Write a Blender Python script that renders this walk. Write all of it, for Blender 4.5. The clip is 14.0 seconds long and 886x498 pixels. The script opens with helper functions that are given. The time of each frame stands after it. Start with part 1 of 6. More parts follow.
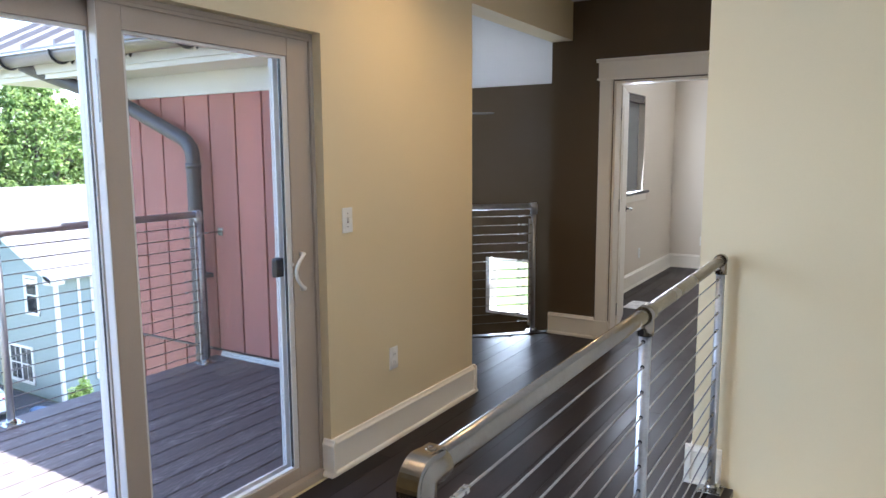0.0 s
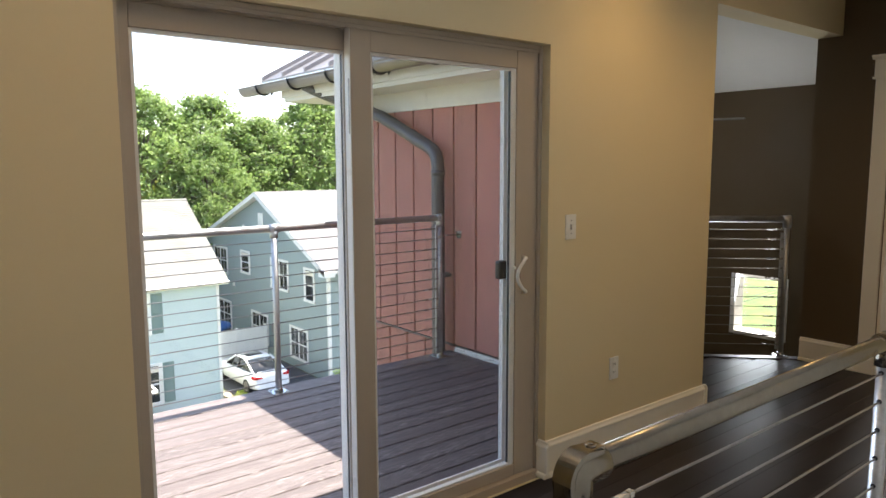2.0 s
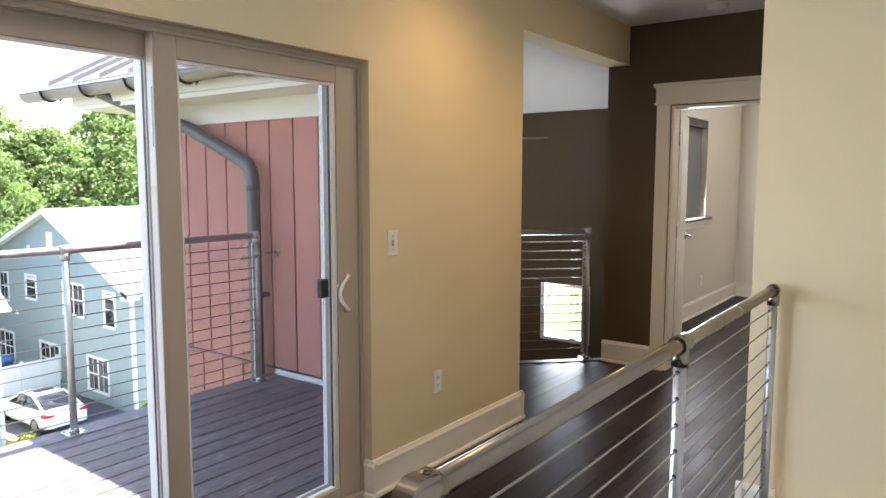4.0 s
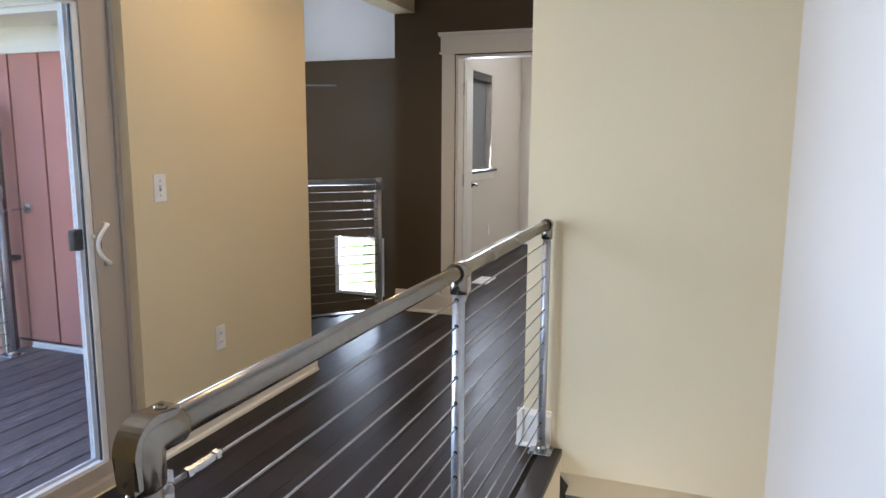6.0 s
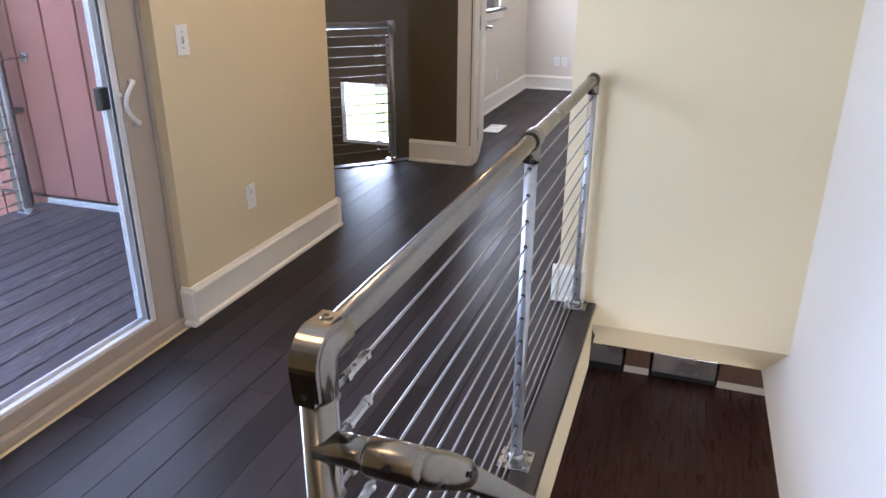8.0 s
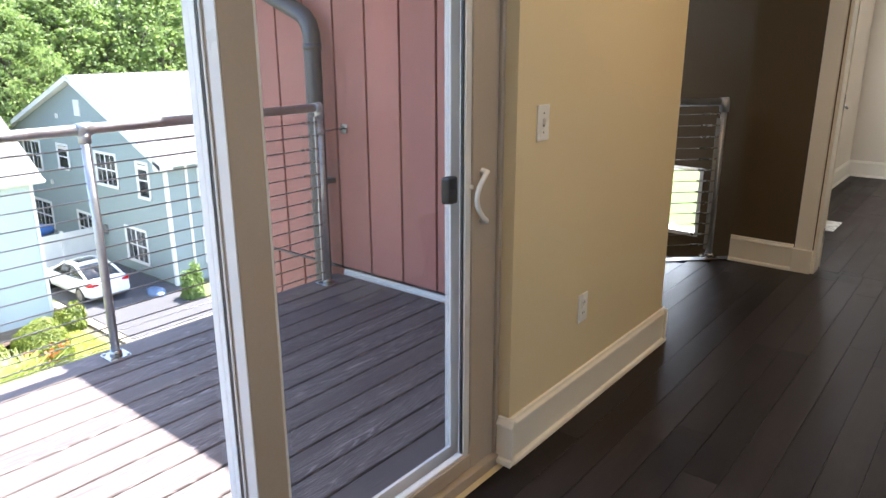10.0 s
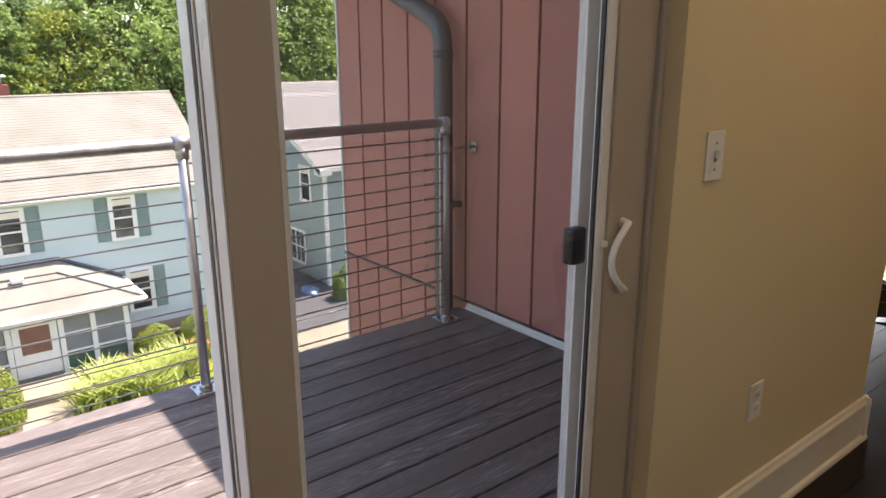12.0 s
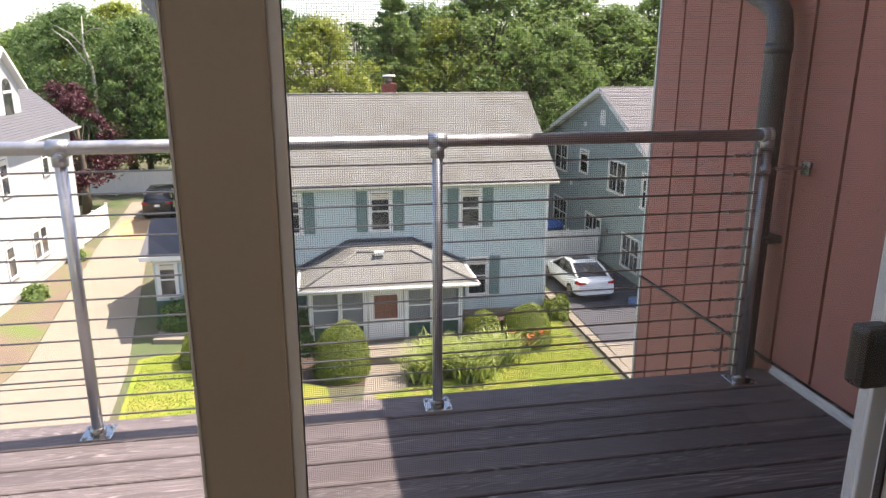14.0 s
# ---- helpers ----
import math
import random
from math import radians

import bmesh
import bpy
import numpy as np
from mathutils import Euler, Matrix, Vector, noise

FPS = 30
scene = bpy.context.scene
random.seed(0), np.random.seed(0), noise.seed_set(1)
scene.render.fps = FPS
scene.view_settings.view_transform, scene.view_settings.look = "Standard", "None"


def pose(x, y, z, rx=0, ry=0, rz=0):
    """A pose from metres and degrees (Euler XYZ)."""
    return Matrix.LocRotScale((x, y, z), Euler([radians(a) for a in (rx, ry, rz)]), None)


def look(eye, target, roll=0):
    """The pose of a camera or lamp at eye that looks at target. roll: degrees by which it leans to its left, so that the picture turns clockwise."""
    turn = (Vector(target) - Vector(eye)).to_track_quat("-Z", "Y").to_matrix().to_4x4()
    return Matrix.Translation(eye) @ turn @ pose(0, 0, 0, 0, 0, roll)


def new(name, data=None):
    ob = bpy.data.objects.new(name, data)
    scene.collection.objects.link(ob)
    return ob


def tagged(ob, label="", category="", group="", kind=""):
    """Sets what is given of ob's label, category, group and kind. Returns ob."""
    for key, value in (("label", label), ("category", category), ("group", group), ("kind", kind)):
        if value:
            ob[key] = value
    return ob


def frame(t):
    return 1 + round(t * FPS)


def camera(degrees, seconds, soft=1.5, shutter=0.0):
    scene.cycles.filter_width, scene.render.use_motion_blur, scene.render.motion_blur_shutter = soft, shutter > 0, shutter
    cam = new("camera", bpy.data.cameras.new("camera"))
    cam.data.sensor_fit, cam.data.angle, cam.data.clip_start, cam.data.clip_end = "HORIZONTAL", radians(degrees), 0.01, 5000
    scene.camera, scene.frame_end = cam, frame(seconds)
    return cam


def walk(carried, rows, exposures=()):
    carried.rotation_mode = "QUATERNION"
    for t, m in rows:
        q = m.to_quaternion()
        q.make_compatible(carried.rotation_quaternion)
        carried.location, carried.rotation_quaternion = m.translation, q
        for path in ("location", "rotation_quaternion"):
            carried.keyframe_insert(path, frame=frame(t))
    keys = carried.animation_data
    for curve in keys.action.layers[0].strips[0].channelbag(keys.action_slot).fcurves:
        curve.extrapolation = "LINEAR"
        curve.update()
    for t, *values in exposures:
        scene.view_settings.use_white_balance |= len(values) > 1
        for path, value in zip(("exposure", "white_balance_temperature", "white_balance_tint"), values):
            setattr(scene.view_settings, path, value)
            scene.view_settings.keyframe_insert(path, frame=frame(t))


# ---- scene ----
cam = camera(64.6, 14.0)
PATH = [
    (0, (2.07, -0.307, 1.491), (1.042, 1.387, 1.224), -0.3),
    (0.5, (2.102, -0.307, 1.486), (0.744, 1.138, 1.225), -0.2),
    (1, (2.117, -0.329, 1.48), (0.617, 0.968, 1.223), -0.1),
    (1.5, (2.154, -0.328, 1.48), (0.614, 0.922, 1.226), -0.1),
    (2, (2.198, -0.289, 1.488), (0.649, 0.952, 1.247), -0.2),
    (4.3, (2.152, -0.252, 1.493), (1.061, 1.412, 1.293), 0.2),
    (4.5, (2.154, -0.24, 1.493), (1.125, 1.463, 1.291), 0.3),
    (5, (2.167, -0.217, 1.475), (1.289, 1.568, 1.271), 0.3),
    (5.5, (2.166, -0.168, 1.431), (1.409, 1.671, 1.223), 0.2),
    (6, (2.166, -0.149, 1.399), (1.486, 1.706, 1.092), 0.3),
    (6.5, (2.167, -0.125, 1.376), (1.562, 1.711, 0.864), 0.3),
    (7, (2.158, -0.103, 1.368), (1.599, 1.71, 0.733), 0.4),
    (7.5, (2.082, -0.129, 1.391), (1.55, 1.662, 0.676), 0.4),
    (8, (1.925, -0.149, 1.454), (1.32, 1.608, 0.714), 0.3),
    (8.5, (1.708, -0.039, 1.475), (0.844, 1.629, 0.789), 0.2),
    (9, (1.511, 0.044, 1.468), (0.517, 1.665, 0.849), 0.1),
    (11.5, (0.918, 0.6, 1.421), (-0.519, 1.882, 0.882), -0.1),
    (12, (0.889, 0.725, 1.425), (-0.619, 1.924, 0.887), -0.2),
    (12.5, (0.923, 0.911, 1.417), (-0.77, 1.835, 0.886), 0.0),
    (13, (0.869, 1.023, 1.402), (-0.918, 1.748, 0.873), 0.1),
    (13.5, (0.725, 1.139, 1.386), (-1.116, 1.716, 0.858), -0.0),
    (14, (0.607, 1.213, 1.376), (-1.292, 1.557, 0.852), 0.1),
]
EXPOSURES = [(0.0, 2.72, 5600, 14), (0.6, 2.58, 5950, 10), (1.5, 2.03, 6650, 10), (2.2, 2.05, 6700, 12), (3.3, 2.5, 6450, 13), (4.5, 2.76, 6250, 15), (6.0, 2.8, 5650, 15), (7.5, 3.0, 5500, 20), (8.5, 3.04, 5550, 17), (9.2, 2.84, 5850, 14), (10.4, 2.45, 6350, 14), (11.5, 2.0, 6800, 16), (12.5, 1.48, 7300, 20), (14.0, 1.32, 6850, 19)]
walk(cam, [(t, look(eye, target, roll)) for t, eye, target, roll in PATH], EXPOSURES)

# ---------------------------------------------------------------- light
world = bpy.data.worlds.new("sky")
scene.world = world
world.use_nodes = True
wn = world.node_tree.nodes
sky = wn.new("ShaderNodeTexSky")
sky.sky_type, sky.sun_disc = "NISHITA", False
SUN_TO = Vector((-0.09, 1.175, 2.2)).normalized()
sky.sun_elevation = math.asin(SUN_TO.z)
sky.sun_rotation = math.atan2(SUN_TO.x, SUN_TO.y)
sky.air_density, sky.dust_density = 1.0, 1.5
world.node_tree.links.new(sky.outputs[0], wn["Background"].inputs[0])
wn["Background"].inputs[1].default_value = 0.15
sun_data = bpy.data.lights.new("sun", "SUN")
sun_data.energy, sun_data.angle, sun_data.color = 5.0, radians(0.53), (1.0, 0.95, 0.87)
sun = new("sun", sun_data)
sun.matrix_basis = look(SUN_TO * 40, (0, 0, 0))


def area(name, size, energy, color, m):
    d = bpy.data.lights.new(name, "AREA")
    d.shape, d.size, d.size_y, d.energy, d.color = "RECTANGLE", size[0], size[1], energy, color
    ob = new(name, d)
    ob.matrix_basis = m
    return ob


# daylight in the openings: the sliding door, the study window, the stair-hall window
area("door_daylight", (0.6, 0.75), 5.4, (0.76, 0.86, 1.0), look((0.012, 0.80, 1.45), (3, 0.80, 1.45)))
area("door_daylight", (1.6, 0.8), 2.6, (0.64, 0.80, 1.0), look((0.012, 1.18, 0.60), (3.0, 1.18, 0.60)))
area("study_window_daylight", (0.9, 1.0), 14, (0.94, 0.97, 1.0), look((-0.14, 7.25, 1.6), (3, 7.25, 1.4)))
area("hall_window_daylight", (0.45, 0.5), 3.6, (0.85, 0.93, 1.0), look((-0.97, 5.975, 0.17), (-1.1, 4, 0.9)))


# added fill lamps for the lower storey and soffit, without any window behind
area("lower_window_daylight", (2.0, 1.5), 4, (1.0, 0.95, 0.88), look((0.4, 0.8, -1.7), (1.9, 6.0, -1.6)))
area("lower_window_daylight", (2.0, 1.5), 12, (1.0, 0.95, 0.88), look((3.6, 0.5, -2.0), (2.2, 4.0, -1.2)))


# ---------------------------------------------------------------- node materials
def mat(name, color, rough=0.6, metal=0.0, vary=0.15, scale=6.0, fine=80.0, bump=0.1, stretch=(1, 1, 1), dist=0.01,
        piece=0.0, rough_vary=0.1, spec=0.5, tint=None, gap=0.0):
    """Base colour broken by a broad and a fine noise, with relief; piece: variation from one piece to the next."""
    m = bpy.data.materials.new(name)
    m.use_nodes = True
    nt = m.node_tree
    n, ln = nt.nodes, nt.links
    b = n["Principled BSDF"]
    tc = n.new("ShaderNodeTexCoord")
    mp = n.new("ShaderNodeMapping")
    mp.inputs["Scale"].default_value = stretch
    ln.new(tc.outputs["Object"], mp.inputs[0])
    vec = mp.outputs[0]
    if piece:
        info = n.new("ShaderNodeObjectInfo")
        mul = n.new("ShaderNodeMath")
        mul.operation = "MULTIPLY"
        mul.inputs[1].default_value = 37.0
        ln.new(info.outputs["Random"], mul.inputs[0])
        add = n.new("ShaderNodeVectorMath")
        ln.new(vec, add.inputs[0])
        ln.new(mul.outputs[0], add.inputs[1])
        vec = add.outputs[0]
    n1 = n.new("ShaderNodeTexNoise")
    n1.inputs["Scale"].default_value, n1.inputs["Detail"].default_value = scale, 4
    n2 = n.new("ShaderNodeTexNoise")
    n2.inputs["Scale"].default_value, n2.inputs["Detail"].default_value = fine, 3
    ln.new(vec, n1.inputs["Vector"])
    ln.new(vec, n2.inputs["Vector"])
    mix = n.new("ShaderNodeMix")
    mix.inputs[0].default_value = 0.4
    ln.new(n1.outputs[0], mix.inputs[2])
    ln.new(n2.outputs[0], mix.inputs[3])
    ramp = n.new("ShaderNodeMapRange")
    ramp.inputs[1].default_value, ramp.inputs[2].default_value = 0.3, 0.7
    ramp.inputs[3].default_value, ramp.inputs[4].default_value = 1 - vary, 1 + vary
    ln.new(mix.outputs[0], ramp.inputs[0])
    fac = ramp.outputs[0]
    if piece:
        pr = n.new("ShaderNodeMapRange")
        pr.inputs[3].default_value, pr.inputs[4].default_value = 1 - piece, 1 + piece
        ln.new(info.outputs["Random"], pr.inputs[0])
        pm = n.new("ShaderNodeMath")
        pm.operation = "MULTIPLY"
        ln.new(fac, pm.inputs[0])
        ln.new(pr.outputs[0], pm.inputs[1])
        fac = pm.outputs[0]
    hue = n.new("ShaderNodeVectorMath")
    hue.operation = "SCALE"
    if tint:
        cm = n.new("ShaderNodeMix")
        cm.data_type = "RGBA"
        cm.inputs["A"].default_value, cm.inputs["B"].default_value = (*color, 1), (*tint, 1)
        st = n.new("ShaderNodeMapRange")
        st.inputs[1].default_value, st.inputs[2].default_value = 0.45, 0.65
        ln.new(n1.outputs[0], st.inputs[0])
        ln.new(st.outputs[0], cm.inputs[0])
        ln.new(cm.outputs["Result"], hue.inputs[0])
    else:
        hue.inputs[0].default_value = color
    ln.new(fac, hue.inputs["Scale"])
    ln.new(hue.outputs[0], b.inputs["Base Color"])
    b.inputs["Metallic"].default_value = metal
    b.inputs["Specular IOR Level"].default_value = spec
    rr = n.new("ShaderNodeMapRange")
    rr.inputs[1].default_value, rr.inputs[2].default_value = 0.3, 0.7
    rr.inputs[3].default_value, rr.inputs[4].default_value = max(0.02, rough - rough_vary), min(1, rough + rough_vary)
    ln.new(n1.outputs[0], rr.inputs[0])
    ln.new(rr.outputs[0], b.inputs["Roughness"])
    if bump:
        bp = n.new("ShaderNodeBump")
        bp.inputs["Strength"].default_value, bp.inputs["Distance"].default_value = bump, dist
        ln.new(mix.outputs[0], bp.inputs["Height"])
        ln.new(bp.outputs[0], b.inputs["Normal"])
    return m


def glass_mat(name, tint=(1, 1, 1), rough=0.0):
    m = bpy.data.materials.new(name)
    m.use_nodes = True
    n, ln = m.node_tree.nodes, m.node_tree.links
    n.remove(n["Principled BSDF"])
    tr, gl, fr, mx = n.new("ShaderNodeBsdfTransparent"), n.new("ShaderNodeBsdfGlossy"), n.new("ShaderNodeLayerWeight"), n.new("ShaderNodeMixShader")
    pw, mr = n.new("ShaderNodeMath"), n.new("ShaderNodeMapRange")
    pw.operation, pw.inputs[1].default_value = "POWER", 4.5
    mr.inputs[3].default_value, mr.inputs[4].default_value = 0.025, 0.8
    tr.inputs[0].default_value = (*tint, 1)
    gl.inputs["Roughness"].default_value = rough
    fr.inputs[0].default_value = 0.5
    ln.new(fr.outputs["Facing"], pw.inputs[0])
    ln.new(pw.outputs[0], mr.inputs[0])
    ln.new(mr.outputs[0], mx.inputs[0])
    ln.new(tr.outputs[0], mx.inputs[1])
    ln.new(gl.outputs[0], mx.inputs[2])
    ln.new(mx.outputs[0], n["Material Output"].inputs[0])
    return m


def glow_mat(name, color, strength):
    m = bpy.data.materials.new(name)
    m.use_nodes = True
    b = m.node_tree.nodes["Principled BSDF"]
    b.inputs["Base Color"].default_value = (*color, 1)
    b.inputs["Emission Color"].default_value = (*color, 1)
    b.inputs["Emission Strength"].default_value = strength
    return m


M_CREAM = mat("cream_wall_paint", (0.73, 0.616, 0.39), 0.75, vary=0.025, scale=1.5, fine=260, bump=0.06, dist=0.002)
M_BROWN = mat("brown_wall_paint", (0.098, 0.066, 0.032), 0.7, vary=0.05, scale=1.5, fine=260, bump=0.06, dist=0.002)
M_PALE = mat("pale_wall_paint", (0.74, 0.70, 0.63), 0.75, vary=0.025, scale=1.5, fine=260, bump=0.06, dist=0.002)
M_STUDY = mat("pale_grey_wall_paint", (0.72, 0.645, 0.53), 0.75, vary=0.025, scale=1.5, fine=260, bump=0.06, dist=0.002)
M_WHITE = mat("white_trim_paint", (0.85, 0.80, 0.69), 0.4, vary=0.03, scale=4, fine=120, bump=0.04, dist=0.002)
M_CEIL = mat("white_ceiling_paint", (0.84, 0.83, 0.81), 0.85, vary=0.03, scale=2, fine=200, bump=0.08, dist=0.002)
# indoor tone of the white vinyl: its dim backlit look set in the colour
M_VINYL_DIM = mat("tan_vinyl", (0.46, 0.39, 0.31), 0.4, vary=0.04, scale=5, fine=140, bump=0.03, dist=0.002)
M_VINYL = mat("white_vinyl", (0.80, 0.79, 0.76), 0.35, vary=0.03, scale=5, fine=100, bump=0.02, dist=0.002)
M_PLATE = mat("white_plastic", (0.85, 0.84, 0.80), 0.3, vary=0.01, bump=0)
M_FLOOR = mat("dark_stained_hardwood", (0.024, 0.0185, 0.0172), 0.40, vary=0.18, scale=2.2, fine=22, bump=0.03, stretch=(4, 0.9, 4),
              dist=0.003, piece=0.36, rough_vary=0.06, spec=0.115, tint=(0.030, 0.0225, 0.0205))
M_GAP = mat("dark_joint", (0.008, 0.006, 0.005), 0.8, bump=0)
M_LOWFLOOR = mat("red_brown_hardwood", (0.115, 0.050, 0.042), 0.30, vary=0.06, scale=4, fine=40, bump=0.02, stretch=(5, 0.6, 5),
                 dist=0.003, piece=0.08, rough_vary=0.06, spec=0.4)
M_DECK = mat("grey_brown_composite_board", (0.100, 0.082, 0.079), 0.58, spec=0.3, vary=0.16, scale=2.4, fine=14, bump=0.5, stretch=(16, 0.8, 16),
             dist=0.004, piece=0.1)
# embossed cathedral grain on the boards: thin contour lines of a stretched noise
_n, _l = M_DECK.node_tree.nodes, M_DECK.node_tree.links
_b = _n["Principled BSDF"]
_tc, _oi, _mp, _ad, _sc, _nz, _mu, _pp, _mr, _mx, _nm, _mk, _mf = (_n.new(k) for k in (
    "ShaderNodeTexCoord", "ShaderNodeObjectInfo", "ShaderNodeMapping", "ShaderNodeVectorMath", "ShaderNodeVectorMath", "ShaderNodeTexNoise", "ShaderNodeMath",
    "ShaderNodeMath", "ShaderNodeMapRange", "ShaderNodeMix", "ShaderNodeTexNoise", "ShaderNodeMapRange", "ShaderNodeMath"))
_mp.inputs["Scale"].default_value = (21.0, 4.2, 1.0)
_sc.operation = "SCALE"
_sc.inputs[0].default_value = (31.0, 73.0, 11.0)
_l.new(_oi.outputs["Random"], _sc.inputs["Scale"])
_l.new(_tc.outputs["Object"], _mp.inputs[0])
_l.new(_mp.outputs[0], _ad.inputs[0])
_l.new(_sc.outputs[0], _ad.inputs[1])
for _k, _s in ((_nz, 1.0), (_nm, 0.6)):
    _l.new(_ad.outputs[0], _k.inputs["Vector"])
    _k.inputs["Scale"].default_value, _k.inputs["Detail"].default_value = _s, 1.0
_mu.operation, _mu.inputs[1].default_value = "MULTIPLY", 36.0
_l.new(_nz.outputs["Fac"], _mu.inputs[0])
_pp.operation, _pp.inputs[1].default_value = "PINGPONG", 0.5
_l.new(_mu.outputs[0], _pp.inputs[0])
_mr.inputs["From Min"].default_value, _mr.inputs["From Max"].default_value = 0.30, 0.5
_l.new(_pp.outputs[0], _mr.inputs["Value"])
_mk.inputs["From Min"].default_value, _mk.inputs["From Max"].default_value, _mk.inputs["To Min"].default_value, _mk.inputs["To Max"].default_value = 0.40, 0.58, 0.25, 0.95
_l.new(_nm.outputs["Fac"], _mk.inputs["Value"])
_mf.operation = "MULTIPLY"
_l.new(_mr.outputs[0], _mf.inputs[0])
_l.new(_mk.outputs[0], _mf.inputs[1])
_mx.data_type = "RGBA"
_l.new(_mf.outputs[0], _mx.inputs[0])
_l.new(_b.inputs["Base Color"].links[0].from_socket, _mx.inputs["A"])
_mx.inputs["B"].default_value = (0.33, 0.285, 0.28, 1)
_l.new(_mx.outputs["Result"], _b.inputs["Base Color"])
M_STEEL = mat("brushed_steel_pipe", (0.27, 0.245, 0.205), 0.23, metal=1.0, vary=0.12, scale=9, fine=90, bump=0.02, dist=0.001, rough_vary=0.07, tint=(0.24, 0.21, 0.165))
M_GALV = mat("galvanised_pipe", (0.50, 0.51, 0.53), 0.42, metal=0.85, vary=0.2, scale=12, fine=90, bump=0.06, dist=0.002)
M_CABLE = mat("steel_cable", (0.34, 0.32, 0.30), 0.42, metal=0.85, vary=0.2, scale=60, fine=300, bump=0.2, dist=0.002)
M_CHROME = mat("bright_steel", (0.46, 0.45, 0.43), 0.24, metal=1.0, vary=0.1, scale=20, fine=120, bump=0.02, dist=0.001)
M_BLACK = mat("black_plastic", (0.018, 0.018, 0.02), 0.35, vary=0.1, bump=0.02)
M_RED = mat("red_stained_board", (0.44, 0.178, 0.142), 0.7, vary=0.12, scale=1.6, fine=50, bump=0.15, stretch=(4, 4, 0.5), dist=0.003, piece=0.08)
M_REDGAP = mat("board_reveal", (0.03, 0.011, 0.010), 0.8, bump=0.05)
M_PIPE = mat("dark_grey_metal_pipe", (0.115, 0.11, 0.115), 0.42, metal=0.4, vary=0.15, scale=5, fine=60, bump=0.05, dist=0.002)
M_GREYMETAL = mat("grey_brown_sheet_metal", (0.30, 0.27, 0.25), 0.4, metal=0.6, vary=0.1, scale=3, fine=60, bump=0.03)
M_EXTWHITE = mat("white_exterior_trim", (0.75, 0.73, 0.68), 0.6, vary=0.06, scale=3, fine=60, bump=0.06)
M_GLASS = glass_mat("window_glass")
LAMP_W = 5.0


# ---------------------------------------------------------------- mesh helpers
def box(bm, x0, y0, z0, x1, y1, z1, bev=0.0):
    vs = [bm.verts.new((x, y, z)) for x in (min(x0, x1), max(x0, x1)) for y in (min(y0, y1), max(y0, y1)) for z in (min(z0, z1), max(z0, z1))]
    fs = [bm.faces.new([vs[i] for i in q]) for q in ((0, 1, 3, 2), (4, 6, 7, 5), (0, 4, 5, 1), (2, 3, 7, 6), (0, 2, 6, 4), (1, 5, 7, 3))]
    if bev:
        es = list({e for f in fs for e in f.edges})
        bmesh.ops.bevel(bm, geom=es, offset=bev, segments=2, affect="EDGES", profile=0.6)
    return bm


def prism(bm, pts, axis, a, b):
    """A polygon pts in the two other axes (in order), drawn out along axis from a to b."""
    def at(p, v):
        return {"x": (v, p[0], p[1]), "y": (p[0], v, p[1]), "z": (p[0], p[1], v)}[axis]
    lo, hi = [bm.verts.new(at(p, a)) for p in pts], [bm.verts.new(at(p, b)) for p in pts]
    k = len(pts)
    bm.faces.new(lo[::-1])
    bm.faces.new(hi)
    for i in range(k):
        bm.faces.new((lo[i], lo[(i + 1) % k], hi[(i + 1) % k], hi[i]))
    return bm


def sheet_with_hole(bm, xs, zs, y0, y1):
    """A wall across x between y0 and y1, in one closed mesh, its middle cell of three by three left open."""
    v = [[[bm.verts.new((x, y, z)) for z in zs] for x in xs] for y in (y0, y1)]
    for i in range(3):
        for k in range(3):
            if (i, k) != (1, 1):
                for n in (0, 1):
                    bm.faces.new((v[n][i][k], v[n][i + 1][k], v[n][i + 1][k + 1], v[n][i][k + 1]))
    outer = [(i, 0) for i in range(3)] + [(3, k) for k in range(3)] + [(i, 3) for i in range(3, 0, -1)] + [(0, k) for k in range(3, 0, -1)]
    for ring in (outer, [(1, 1), (2, 1), (2, 2), (1, 2)]):
        for (a, b), (c, d) in zip(ring, ring[1:] + ring[:1]):
            bm.faces.new((v[0][a][b], v[0][c][d], v[1][c][d], v[1][a][b]))
    return bm


def tube(bm, pts, r, seg=14, caps=True, smooth=True):
    """A round tube through pts; r is one radius or one for each point."""
    pts = [Vector(p) for p in pts]
    rs = r if isinstance(r, (list, tuple)) else [r] * len(pts)
    rings, ref = [], None
    for i, p in enumerate(pts):
        d = (pts[min(i + 1, len(pts) - 1)] - pts[max(i - 1, 0)]).normalized()
        if ref is None:
            ref = d.orthogonal().normalized()
        ref = (ref - d * ref.dot(d)).normalized()
        side = d.cross(ref)
        rings.append([bm.verts.new(p + rs[i] * (math.cos(a) * ref + math.sin(a) * side)) for a in (2 * math.pi * j / seg for j in range(seg))])
    for a, b in zip(rings, rings[1:]):
        for j in range(seg):
            f = bm.faces.new((a[j], a[(j + 1) % seg], b[(j + 1) % seg], b[j]))
            f.smooth = smooth
    if caps:
        bm.faces.new(rings[0][::-1])
        bm.faces.new(rings[-1])
    return bm


def arc(c, u, v, r, a0, a1, k=8):
    c, u, v = Vector(c), Vector(u), Vector(v)
    return [c + r * (math.cos(radians(a)) * u + math.sin(radians(a)) * v) for a in (a0 + (a1 - a0) * i / k for i in range(k + 1))]


def mesh_of(name, bm, material):
    bmesh.ops.recalc_face_normals(bm, faces=bm.faces)
    me = bpy.data.meshes.new(name)
    bm.to_mesh(me)
    bm.free()
    me.materials.append(material)
    return me


def thing(name, at, label, category, group="", kind=""):
    ob = new(name)
    ob.location = at
    ob.empty_display_size = 0.1
    return tagged(ob, label, category, group, kind)


